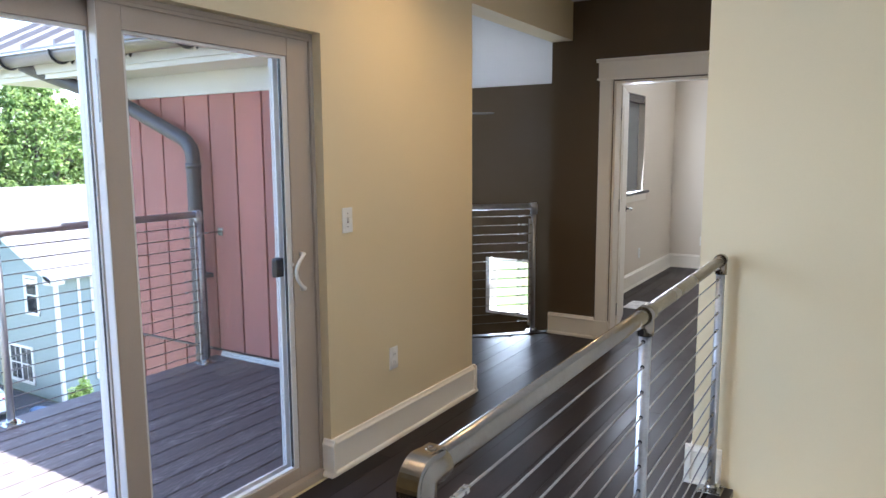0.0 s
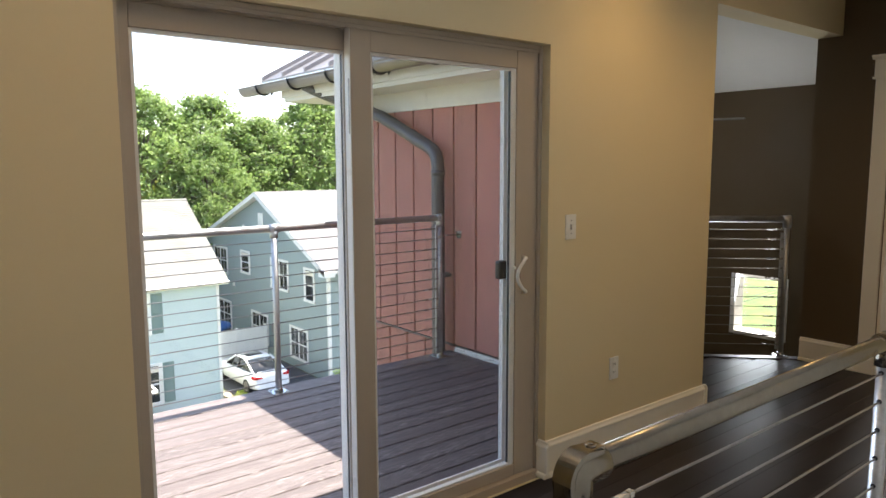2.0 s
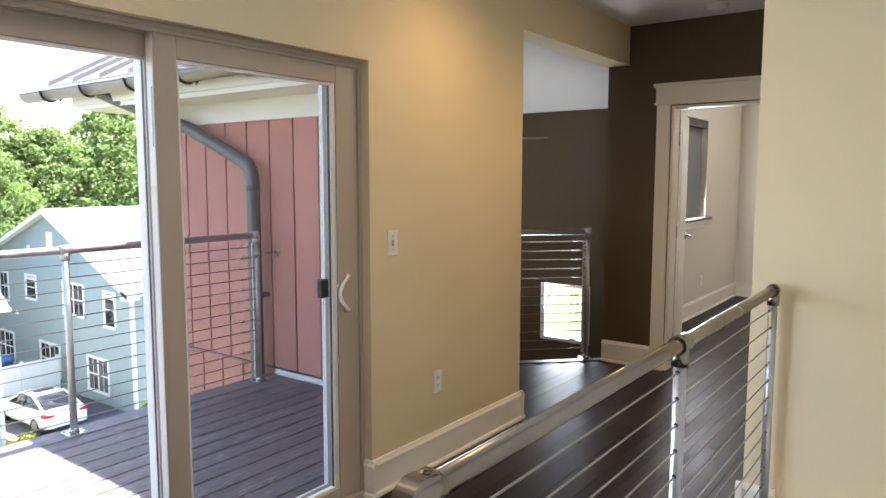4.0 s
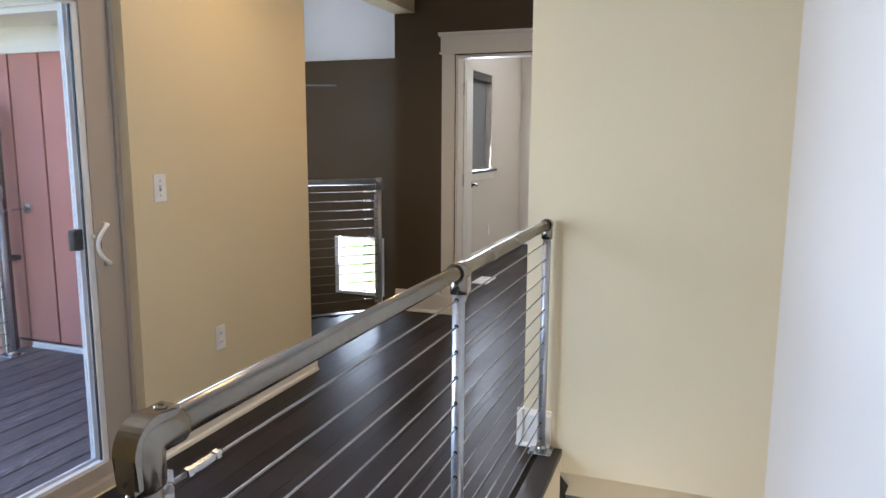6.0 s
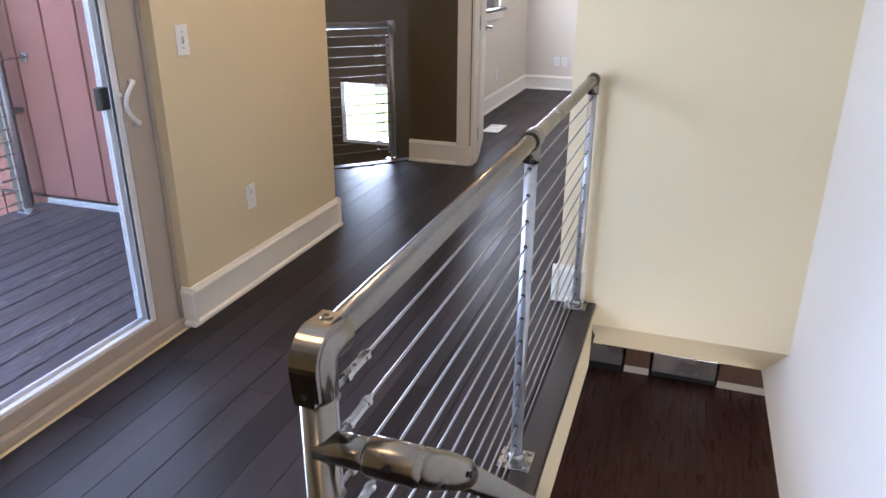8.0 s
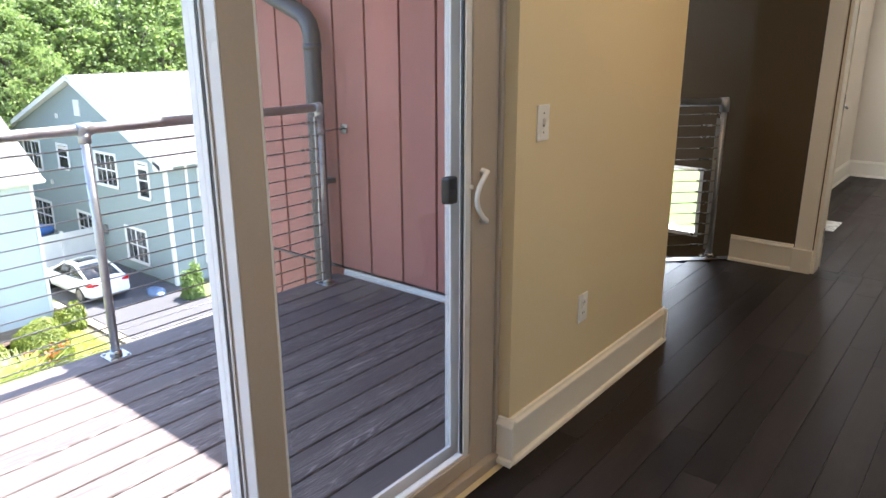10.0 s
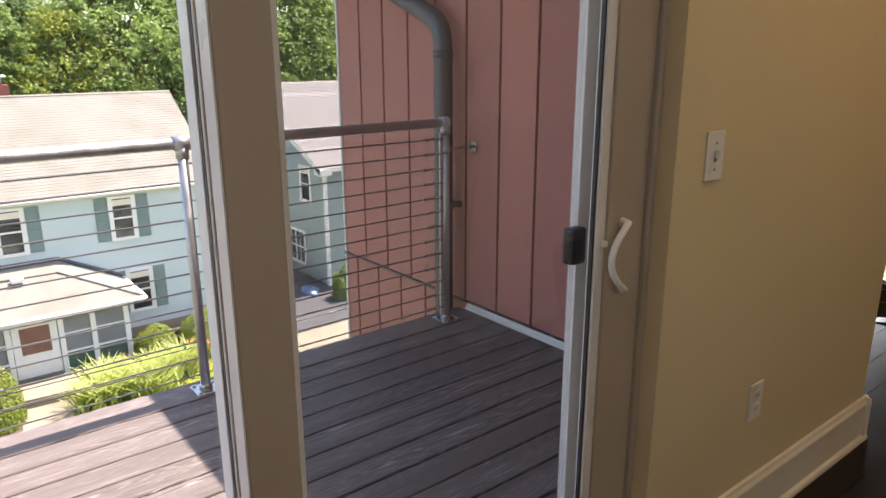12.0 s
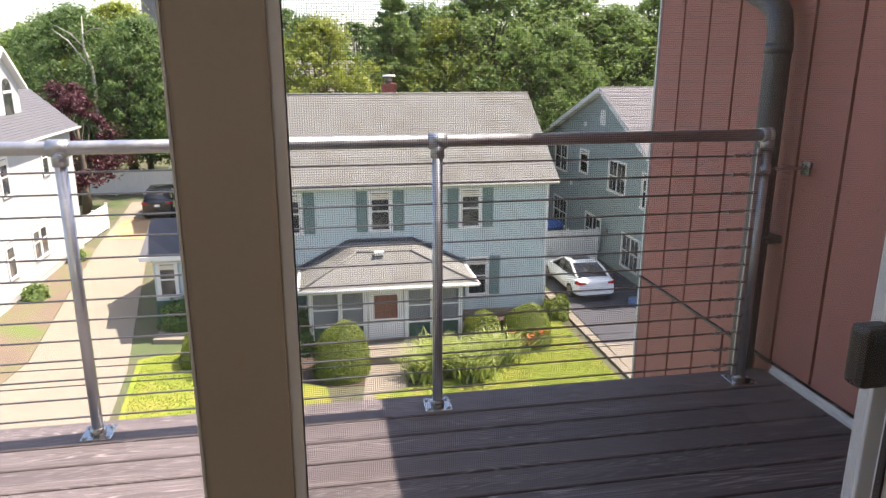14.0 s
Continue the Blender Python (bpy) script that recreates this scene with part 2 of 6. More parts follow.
def part(name, bm, material, parent, label=""):
    """One mesh, drawn in world metres, under a thing or a part."""
    ob = new(name, mesh_of(name, bm, material))
    ob.parent = parent
    if parent.type == "EMPTY":
        ob.matrix_parent_inverse = Matrix.Translation(parent.location).inverted()
    if label:
        ob["label"] = label
    return ob


def whole(name, bm, material, label, category, group="", kind=""):
    return tagged(new(name, mesh_of(name, bm, material)), label, category, group, kind)


def structure(name, bm, material, label, category):
    return whole(name, bm, material, label, category, kind="structure")


def B():
    return bmesh.new()


# ---------------------------------------------------------------- the storey: walls, openings, ceilings
CEIL = 2.67
T = 0.17          # wall thickness
DY0, DY1, DZ = 0.27, 2.09, 2.014   # opening of the sliding door
# wall with the sliding door, and its header over the passage
bm = B()
box(bm, -T, -3.5, -0.3, 0, DY0, CEIL)
box(bm, -T, DY0, DZ, 0, DY1, CEIL)
box(bm, -T, DY0, -0.3, 0, DY1, -0.012)
box(bm, -T, DY1, -0.3, 0, 3.45, CEIL)
box(bm, -T, 3.45, 2.375, 0, 5.09, CEIL)
structure("wall_west", bm, M_CREAM, "cream painted wall with a sliding door opening", "wall")
# brown wall with the study door
bm = B()
OX0, OX1, OZ = 0.345, 1.165, 2.045
box(bm, -T, 5.09, -0.3, OX0, 5.21, CEIL)
box(bm, OX0, 5.09, OZ, OX1, 5.21, CEIL)
box(bm, OX1, 5.09, -0.3, 3.2, 5.21, CEIL)
structure("wall_north", bm, M_BROWN, "dark brown painted accent wall with a doorway", "wall")
# end wall of the stair opening, with the slanted soffit under it
bm = B()
prism(bm, [(2.89, CEIL), (3.03, CEIL), (3.64, -0.54), (3.5, -0.54), (2.89, -0.11)], "x", 1.455, 2.49)
structure("wall_stair_end", bm, M_CREAM, "cream wall at the head of the stair opening", "wall")
bm = B()
box(bm, 2.49, -3.5, -0.56, 2.63, 5.09, CEIL)
structure("wall_east", bm, M_PALE, "pale wall beside the stair opening", "wall")
bm = B()
box(bm, -T, -3.62, -0.3, 2.63, -3.5, CEIL)
structure("wall_south", bm, M_CREAM, "cream wall closing the room", "wall")
bm = B()
box(bm, -T, -3.5, CEIL, 2.63, 5.09, CEIL + 0.1)
structure("ceiling", bm, M_CEIL, "white painted ceiling", "ceiling")
# study beyond the doorway
bm = B()
SWY0, SWY1, SWZ0, SWZ1 = 6.72, 7.76, 1.07, 2.13
box(bm, -0.168, 5.21, -0.3, -0.145, 6.15, CEIL)
box(bm, -0.3, 6.15, -0.3, -0.145, SWY0, CEIL)
box(bm, -0.3, SWY1, -0.3, -0.145, 9.15, CEIL)
box(bm, -0.3, SWY0, -0.3, -0.145, SWY1, SWZ0)
box(bm, -0.3, SWY0, SWZ1, -0.145, SWY1, CEIL)
structure("wall_study_west", bm, M_STUDY, "pale grey study wall with a window", "wall")
bm = B()
box(bm, -0.3, 9.15, -0.3, 3.2, 9.3, CEIL)
structure("wall_study_north", bm, M_STUDY, "pale grey study wall", "wall")
bm = B()
box(bm, 3.05, 5.21, -0.3, 3.2, 9.15, CEIL)
structure("wall_study_east", bm, M_STUDY, "pale grey study wall", "wall")
bm = B()
box(bm, -0.3, 5.21, CEIL, 3.2, 9.3, CEIL + 0.1)
structure("ceiling_study", bm, M_CEIL, "white study ceiling", "ceiling")
# stair hall beyond the passage: grey-brown wall with a low window, sloping ceiling
bm = B()
HWX0, HWX1, HWZ0, HWZ1 = -1.24, -0.70, -0.13, 0.45
sheet_with_hole(bm, (-3.3, HWX0, HWX1, -0.17), (-3.0, HWZ0, HWZ1, 2.2), 6.0, 6.15)
structure("wall_hall_north", bm, M_BROWN, "dark grey-brown wall with a low window", "wall")
bm = B()
box(bm, -0.19, 5.215, -3.0, -0.17, 6.0, CEIL)
structure("wall_hall_east", bm, M_BROWN, "dark brown return wall", "wall")
bm = B()
prism(bm, [(3.25, -3.0), (6.0, -3.0), (6.0, 2.1), (4.5, 2.9), (3.25, 2.3)], "x", -3.3, -3.15)
structure("wall_hall_west", bm, M_BROWN, "dark brown hall wall", "wall")
bm = B()
prism(bm, [(6.15, 2.07), (6.15, 2.17), (4.5, 3.05), (3.26, 2.45), (3.26, 2.35), (4.5, 2.95)], "x", -3.3, -0.02)
structure("ceiling_hall", bm, M_CEIL, "white sloping ceiling", "ceiling")
bm = B()
prism(bm, [(3.45, CEIL), (5.09, CEIL), (4.5, 2.97), (3.9, CEIL + 0.01)], "x", -T, -0.05)
structure("wall_hall_gable", bm, M_CREAM, "white gable wall over the passage", "wall")
# floors: one slab below the planks, with the stair opening left free
bm = B()
box(bm, 0, -3.5, -0.34, 1.62, 5.21, -0.012)
box(bm, 1.62, -3.5, -0.34, 2.49, 0.42, -0.012)
box(bm, 1.62, 3.04, -0.08, 2.49, 5.21, -0.012)
structure("floor", bm, M_GAP, "dark stained hardwood plank floor", "floor")
bm = B()
box(bm, -0.145, 5.21, -0.34, 3.05, 9.15, -0.012)
structure("floor_study", bm, M_GAP, "dark stained hardwood plank floor of the study", "floor")
bm = B()
prism(bm, [(0, 3.45), (0, 5.21), (-0.17, 5.21), (-1.87, 3.45)], "z", -0.34, -0.012)
structure("floor_landing", bm, M_GAP, "dark stained hardwood landing with a slanted edge", "floor")
bm = B()
box(bm, 1.618, 0.42, -0.33, 1.634, 2.888, -0.03)
structure("trim_stair_opening", bm, M_CREAM, "cream painted face of the floor at the stair opening", "trim")
# lower storey
bm = B()
box(bm, -0.3, 0.2, -3.1, 5.2, 9.3, -2.912)
structure("floor_lower", bm, M_GAP, "red-brown hardwood floor of the lower storey", "floor")
bm = B()
box(bm, -0.3, 8.05, -2.9, 5.2, 8.2, -0.34)
box(bm, 5.05, 0.2, -2.9, 5.2, 8.05, -0.34)
box(bm, -0.3, 0.05, -2.9, 5.2, 0.2, -0.34)
box(bm, -0.3, 0.2, -2.9, -0.17, 8.05, -0.34)
structure("wall_lower", bm, M_CREAM, "cream walls of the lower storey", "wall")
bm = B()
box(bm, 2.63, 0.2, -0.56, 5.2, 8.2, -0.44)
box(bm, 1.62, 3.65, -0.5, 2.63, 8.2, -0.36)
structure("ceiling_lower", bm, M_CEIL, "white ceiling of the lower storey", "ceiling")
# flat roof slab with the eave above the sliding door
bm = B()
box(bm, -0.62, -3.7, CEIL + 0.12, 2.8, 3.2, CEIL + 0.3)
structure("roof_slab", bm, M_EXTWHITE, "white roof overhang above the balcony door", "roof")
# ---------------------------------------------------------------- sliding door
def panel(parent, name, x0, x1, y0, y1, z0, z1, sl, sr, st, sb, material, label="", lip=0.012):
    """A glazed leaf: two stiles, two rails with a stepped inner lip, and its pane, under one parent."""
    top = part(name, box(B(), x0, y0, z0, x1, y0 + sl, z1, 0.004), material, parent, label)
    part("stile", box(B(), x0, y1 - sr, z0, x1, y1, z1, 0.004), material, top)
    part("top_rail", box(B(), x0 + 0.001, y0 + sl, z1 - st, x1 - 0.001, y1 - sr, z1, 0.003), material, top)
    part("bottom_rail", box(B(), x0 + 0.001, y0 + sl, z0, x1 - 0.001, y1 - sr, z0 + sb, 0.003), material, top)
    xm = (x0 + x1) / 2
    for a, b, c, d in ((y0 + sl, y0 + sl + 0.012, z0 + sb, z1 - st), (y1 - sr - lip, y1 - sr, z0 + sb, z1 - st),
                       (y0 + sl + 0.012, y1 - sr - lip, z0 + sb, z0 + sb + 0.012), (y0 + sl + 0.012, y1 - sr - lip, z1 - st - 0.012, z1 - st)):
        part("glazing_bead", box(B(), xm - 0.012, a, c, xm + 0.012, b, d, 0.002), M_VINYL, top, "white glazing bead")
    for a, b in ((y0 + sl + 0.012, y0 + sl + 0.0134), (y1 - sr - lip - min(0.004, 0.3 * lip), y1 - sr - lip)):
        part("gasket", box(B(), xm - 0.0050, a, z0 + sb + 0.012, xm + 0.0050, b, z1 - st - 0.012), M_BLACK, top, "black rubber gasket")
    g = part("pane", box(B(), xm - 0.003, y0 + sl + 0.004, z0 + sb + 0.004, xm + 0.003, y1 - sr - 0.004, z1 - st - 0.004), M_GLASS, top, "clear glass pane")
    g.visible_shadow = False
    return top


sd = tagged(new("door_1"), "vinyl sliding glass balcony door, indoor faces shade-toned, outer edges white, closed", "sliding door", kind="structure")
sd.location = (-0.1, 1.18, 0)
for nm, bx in (("frame_jamb", (-0.165, DY0, 0.0, -0.045, DY0 + 0.022, DZ)), ("frame_jamb", (-0.165, DY1 - 0.020, 0.0, -0.045, DY1, DZ)),
               ("frame_head", (-0.165, DY0 + 0.022, DZ - 0.022, -0.045, DY1 - 0.020, DZ)), ("frame_sill", (-0.175, DY0, -0.012, -0.03, DY1, 0.028))):
    part(nm, box(B(), *bx, 0.004), M_VINYL_DIM, sd)
for x in (-0.052, -0.098):
    part("head_track", box(B(), x - 0.004, DY0 + 0.022, DZ - 0.034, x + 0.004, DY1 - 0.020, DZ - 0.021), M_VINYL_DIM, sd)
panel(sd, "fixed_leaf", -0.142, -0.103, DY0 + 0.022, 1.142, 0.028, DZ - 0.024, 0.045, 0.052, 0.085, 0.06, M_VINYL_DIM, "", 0.004)
sl = panel(sd, "sliding_leaf", -0.094, -0.055, 1.087, DY1 - 0.022, 0.030, DZ - 0.026, 0.088, 0.129, 0.085, 0.055, M_VINYL_DIM, "", 0.028)
# handle: a bowed white pull with two feet
bm = B()
hy = 1.986
bow = [Vector((-0.036, hy - 0.052 * math.sin(math.pi * i / 14) ** 0.8, 1.056 - 0.148 * i / 14)) for i in range(1, 14)]
tube(bm, [(-0.055, hy, 1.060), (-0.038, hy, 1.060)] + bow + [(-0.038, hy, 0.906), (-0.055, hy, 0.906)], [0.012, 0.0100] + [0.0080] * 13 + [0.0100, 0.012])
part("handle", bm, M_PLATE, sl, "white bowed pull handle")
part("thumb_latch", box(B(), -0.063, 1.927, 1.012, -0.051, 1.938, 1.026, 0.003), M_PLATE, sl)
part("latch_slot", box(B(), -0.0552, hy - 0.022, 0.965, -0.0545, hy - 0.018, 1.000), M_BLACK, sl)
# white strips over the toned stile sides, which face the daylight
part("interlock_strip", box(B(), -0.0935, 1.0838, 0.034, -0.0565, 1.0868, DZ - 0.030, 0.0008), M_VINYL, sl, "white outer edge of the stile")
part("interlock_strip", box(B(), -0.1445, 1.0830, 0.034, -0.1265, 1.0898, DZ - 0.030, 0.0008), M_VINYL, sd)
part("lock_strike", box(B(), -0.0685, 1.0826, 1.60, -0.0625, 1.0840, 1.80), M_GREYMETAL, sl)
part("outer_pull", box(B(), -0.146, 1.892, 0.960, -0.112, 1.940, 1.046, 0.010), M_BLACK, sd, "dark grey outer pull")
# insect screen on the outer track
scr = part("screen_frame", box(B(), -0.176, 1.086, 0.03, -0.150, 1.165, DZ - 0.05, 0.003), M_VINYL, sd)
part("screen_stile", box(B(), -0.176, 1.950, 0.03, -0.150, 2.045, DZ - 0.05, 0.003), M_VINYL, scr)
part("screen_rail", box(B(), -0.163, 1.165, DZ - 0.09, -0.150, 1.955, DZ - 0.05, 0.003), M_VINYL, scr)
part("screen_rail", box(B(), -0.163, 1.165, 0.03, -0.150, 1.955, 0.075, 0.003), M_VINYL, scr)
M_MESH = mat("grey_screen_wire", (0.07, 0.07, 0.075), 0.5, vary=0.1, bump=0)
vv, ff = [], []
pitch, wire = 0.0025, 0.00019
for i in range(int(0.79 / pitch)):
    y = 1.165 + i * pitch
    k = len(vv)
    vv += [(-0.1565, y - wire, 0.075), (-0.1565, y + wire, 0.075), (-0.1565, y + wire, DZ - 0.09), (-0.1565, y - wire, DZ - 0.09)]
    ff.append((k, k + 1, k + 2, k + 3))
for i in range(int((DZ - 0.165) / pitch)):
    z = 0.075 + i * pitch
    k = len(vv)
    vv += [(-0.1568, 1.165, z - wire), (-0.1568, 1.955, z - wire), (-0.1568, 1.955, z + wire), (-0.1568, 1.165, z + wire)]
    ff.append((k, k + 1, k + 2, k + 3))
me = bpy.data.meshes.new("screen_mesh")
me.from_pydata(vv, [], ff)
me.materials.append(M_MESH)
ob = new("screen_mesh", me)
ob.parent = scr
tagged(ob, "fine grey insect screen", kind="stuff")


# ---------------------------------------------------------------- trim
def baseboard(a, b, n, h=0.176):
    """Moulded board from a to b on the floor; n points into the room."""
    a, b, n = Vector((*a, 0)), Vector((*b, 0)), Vector((*n, 0))
    prof = [(0, 0), (0.030, 0), (0.030, 0.010), (0.026, 0.018), (0.016, 0.022), (0.016, h - 0.034), (0.020, h - 0.030), (0.019, h - 0.022),
            (0.012, h - 0.012), (0.009, h - 0.002), (0, h)]
    bm = B()
    e0 = [bm.verts.new(a + n * p + Vector((0, 0, z))) for p, z in prof]
    e1 = [bm.verts.new(b + n * p + Vector((0, 0, z))) for p, z in prof]
    k = len(prof)
    for i in range(k):
        bm.faces.new((e0[i], e0[(i + 1) % k], e1[(i + 1) % k], e1[i]))
    bm.faces.new(e0[::-1])
    bm.faces.new(e1)
    return structure("baseboard", bm, M_WHITE, "white moulded wooden baseboard with a shoe strip", "baseboard")


for a, b, n in (((0, DY1 - 0.0), (0, 3.478), (1, 0)), ((-0.04, DY1), (0.028, DY1), (0, -1)), ((-T - 0.02, 3.45), (0.028, 3.45), (0, 1)),
                ((0, -3.5), (0, DY0), (1, 0)), ((-0.04, DY0), (0.028, DY0), (0, 1)),
                ((-T, 5.09), (0.226, 5.09), (0, -1)), ((1.285, 5.09), (2.49, 5.09), (0, -1)),
                ((-0.145, 5.21), (-0.145, 9.15), (1, 0)), ((-0.145, 9.15), (3.05, 9.15), (0, -1)), ((3.05, 5.21), (3.05, 9.15), (-1, 0)),
                ((1.427, 2.89), (1.585, 2.89), (0, -1)), ((1.455, 2.862), (1.455, 3.06), (-1, 0)),
                ((2.49, -3.5), (2.49, 0.4), (-1, 0)), ((0, -3.5), (2.49, -3.5), (0, 1))):
    baseboard(a, b, n)

# study doorway: lining, casing with a cornice head, plinth blocks, leaf
dw = tagged(new("door_2"), "white painted door standing open into the study", "door", kind="structure")
dw.location = (0.75, 5.1, 0)
for bx in ((OX0, 5.085, 0, OX0 + 0.02, 5.215, OZ), (OX1 - 0.02, 5.085, 0, OX1, 5.215, OZ), (OX0 + 0.02, 5.085, OZ - 0.02, OX1 - 0.02, 5.215, OZ)):
    part("jamb", box(B(), *bx, 0.002), M_WHITE, dw)
for x0, x1 in ((0.236, 0.338), (1.172, 1.274)):
    part("casing", box(B(), x0, 5.068, 0.15, x1, 5.092, 2.055, 0.003), M_WHITE, dw)
    part("plinth_block", box(B(), x0 - 0.008, 5.060, 0.0, x1 + 0.008, 5.092, 0.155, 0.003), M_WHITE, dw)
hd = part("head_casing", box(B(), 0.226, 5.066, 2.068, 1.284, 5.092, 2.185, 0.003), M_WHITE, dw)
part("cornice", prism(B(), [(5.092, 2.185), (5.060, 2.185), (5.046, 2.200), (5.046, 2.212), (5.092, 2.212)], "x", 0.212, 1.298), M_WHITE, hd)
part("fillet", box(B(), 0.218, 5.056, 2.052, 1.292, 5.092, 2.068, 0.003), M_WHITE, hd)
for z in (1.80, 1.08, 0.23):
    hg = part("hinge", box(B(), 0.334, 5.2215, z - 0.05, 0.371, 5.2265, z + 0.05, 0.001), M_CHROME, dw, "bright steel hinge")
    part("knuckle", tube(B(), [(0.352, 5.217, z - 0.052), (0.352, 5.217, z + 0.052)], 0.007, 10), M_CHROME, hg)
def swung(bm):
    """Turns leaf geometry about the hinge, past the right angle."""
    bmesh.ops.rotate(bm, verts=bm.verts, cent=(0.345, 5.217, 0), matrix=Matrix.Rotation(radians(13), 3, "Z"))
    return bm


leaf = part("leaf", swung(box(B(), 0.338, 5.225, 0.012, 0.373, 6.02, 2.02, 0.003)), M_WHITE, dw)
for z0, z1 in ((0.22, 0.92), (1.10, 1.88)):
    part("leaf_panel", swung(box(B(), 0.3725, 5.36, z0, 0.377, 5.90, z1, 0.002)), M_WHITE, leaf)
part("rose", swung(tube(B(), [(0.373, 5.95, 1.0), (0.382, 5.95, 1.0)], 0.03, 16)), M_CHROME, leaf)
part("lever", swung(tube(B(), [(0.373, 5.95, 1.0), (0.418, 5.95, 1.0), (0.425, 5.94, 1.0), (0.427, 5.83, 1.0)], 0.009, 10)), M_CHROME, leaf, "bright steel lever")

# study window: dark shade, frame, sill and apron
w = tagged(new("window_1"), "white study window with a dark roller shade and dark sill", "window", kind="structure")
w.location = (-0.2, 7.24, 1.07)
for bx in ((-0.29, SWY0, SWZ0, -0.22, SWY0 + 0.05, SWZ1), (-0.29, SWY1 - 0.05, SWZ0, -0.22, SWY1, SWZ1),
           (-0.285, SWY0 + 0.05, SWZ1 - 0.05, -0.22, SWY1 - 0.05, SWZ1), (-0.285, SWY0 + 0.05, SWZ0, -0.22, SWY1 - 0.05, SWZ0 + 0.05),
           (-0.28, SWY0 + 0.05, 1.58, -0.235, SWY1 - 0.05, 1.62)):
    part("window_frame", box(B(), *bx, 0.003), M_VINYL, w)
g = part("pane", box(B(), -0.262, SWY0 + 0.04, SWZ0 + 0.04, -0.257, SWY1 - 0.04, SWZ1 - 0.04), M_GLASS, w)
g.visible_shadow = False
M_DARKWOOD = mat("dark_stained_wood", (0.024, 0.017, 0.014), 0.38, vary=0.3, scale=4, fine=40, stretch=(8, 0.6, 8), bump=0.1)
M_SHADE = mat("grey_woven_shade", (0.22, 0.22, 0.21), 0.85, vary=0.1, scale=20, fine=300, bump=0.1)
part("window_sill", box(B(), -0.22, SWY0 - 0.06, SWZ0 - 0.022, -0.085, SWY1 + 0.06, SWZ0 + 0.006, 0.004), M_DARKWOOD, w, "dark wooden sill")
part("apron", box(B(), -0.145, SWY0 - 0.04, SWZ0 - 0.10, -0.118, SWY1 + 0.04, SWZ0 - 0.022, 0.005), M_WHITE, w)
part("shade", box(B(), -0.212, SWY0 + 0.02, 1.084, -0.208, SWY1 - 0.02, SWZ1 - 0.07), M_SHADE, w, "lowered grey roller shade")
part("shade_cassette", box(B(), -0.218, SWY0 + 0.005, SWZ1 - 0.085, -0.15, SWY1 - 0.005, SWZ1 - 0.003, 0.006), M_DARKWOOD, w)

# low hall window with white reveals
w = tagged(new("window_2"), "low white-framed window in the dark hall wall", "window", kind="structure")
w.location = (-0.97, 6.07, -0.13)
for bx in ((HWX0, 5.992, HWZ0, HWX0 + 0.045, 6.15, HWZ1), (HWX1 - 0.03, 5.992, HWZ0, HWX1, 6.15, HWZ1),
           (HWX0 + 0.045, 6.06, HWZ1 - 0.04, HWX1 - 0.03, 6.15, HWZ1), (HWX0 + 0.045, 5.985, HWZ0, HWX1 - 0.03, 6.15, HWZ0 + 0.035)):
    part("window_frame", box(B(), *bx, 0.003), M_VINYL, w)
g = part("pane", box(B(), HWX0 + 0.04, 6.10, HWZ0 + 0.03, HWX1 - 0.025, 6.105, HWZ1 - 0.03), M_GLASS, w)
g.visible_shadow = False


# ---------------------------------------------------------------- plates, detector, register, lamps
def wall_plate(name, c, n, what, label, z_half=0.059, y_half=0.036):
    """A plate on a wall at c that faces n ('x', 'y-')."""
    o = thing(name, c, label, name.replace("_", " "))
    def bx(u0, w0, d0, u1, w1, d1, bev):
        if n == "x":
            return box(B(), c[0] + d0, c[1] + u0, c[2] + w0, c[0] + d1, c[1] + u1, c[2] + w1, bev)
        return box(B(), c[0] + u0, c[1] - d1, c[2] + w0, c[0] + u1, c[1] - d0, c[2] + w1, bev)
    part("plate", bx(-y_half, -z_half, 0.0, y_half, z_half, 0.006, 0.003), M_PLATE, o)
    if what == "switch":
        part("slot", bx(-0.006, -0.013, 0.005, 0.006, 0.013, 0.0068, 0), M_GREYMETAL, o)
        part("toggle", bx(-0.0045, -0.004, 0.006, 0.0045, 0.012, 0.017, 0.001), M_PLATE, o)
        for s in (-0.031, 0.031):
            part("screw", bx(-0.003, s - 0.003, 0.005, 0.003, s + 0.003, 0.0072, 0.001), M_GREYMETAL, o)
    else:
        for s in (-0.021, 0.021):
            r = part("receptacle", bx(-0.017, s - 0.015, 0.005, 0.017, s + 0.015, 0.0078, 0.002), M_PLATE, o)
            for u in (-0.006, 0.006):
                part("slot", bx(u - 0.0012, s - 0.004, 0.007, u + 0.0012, s + 0.005, 0.0083, 0), M_BLACK, r)
    return o


wall_plate("light_switch", (0, 2.242, 1.191), "x", "switch", "white toggle light switch on the cream wall")
wall_plate("wall_outlet", (0, 2.596, 0.440), "x", "outlet", "white duplex outlet low on the cream wall")
wall_plate("wall_outlet", (-0.145, 7.68, 0.36), "x", "outlet", "white duplex outlet on the pale study wall")
for x in (0.27, 0.37):
    wall_plate("wall_outlet", (x, 9.15, 0.36), "y", "outlet", "white outlet of a pair on the study's end wall")

o = thing("smoke_detector", (0.74, 4.76, CEIL), "white round smoke detector on the ceiling", "smoke detector")
part("base", tube(B(), [(0.74, 4.76, CEIL), (0.74, 4.76, CEIL - 0.012)], 0.072, 24), M_PLATE, o)
part("housing", tube(B(), [(0.74, 4.76, CEIL - 0.012), (0.74, 4.76, CEIL - 0.028), (0.74, 4.76, CEIL - 0.042), (0.74, 4.76, CEIL - 0.046)], [0.066, 0.064, 0.05, 0.03], 24), M_PLATE, o)

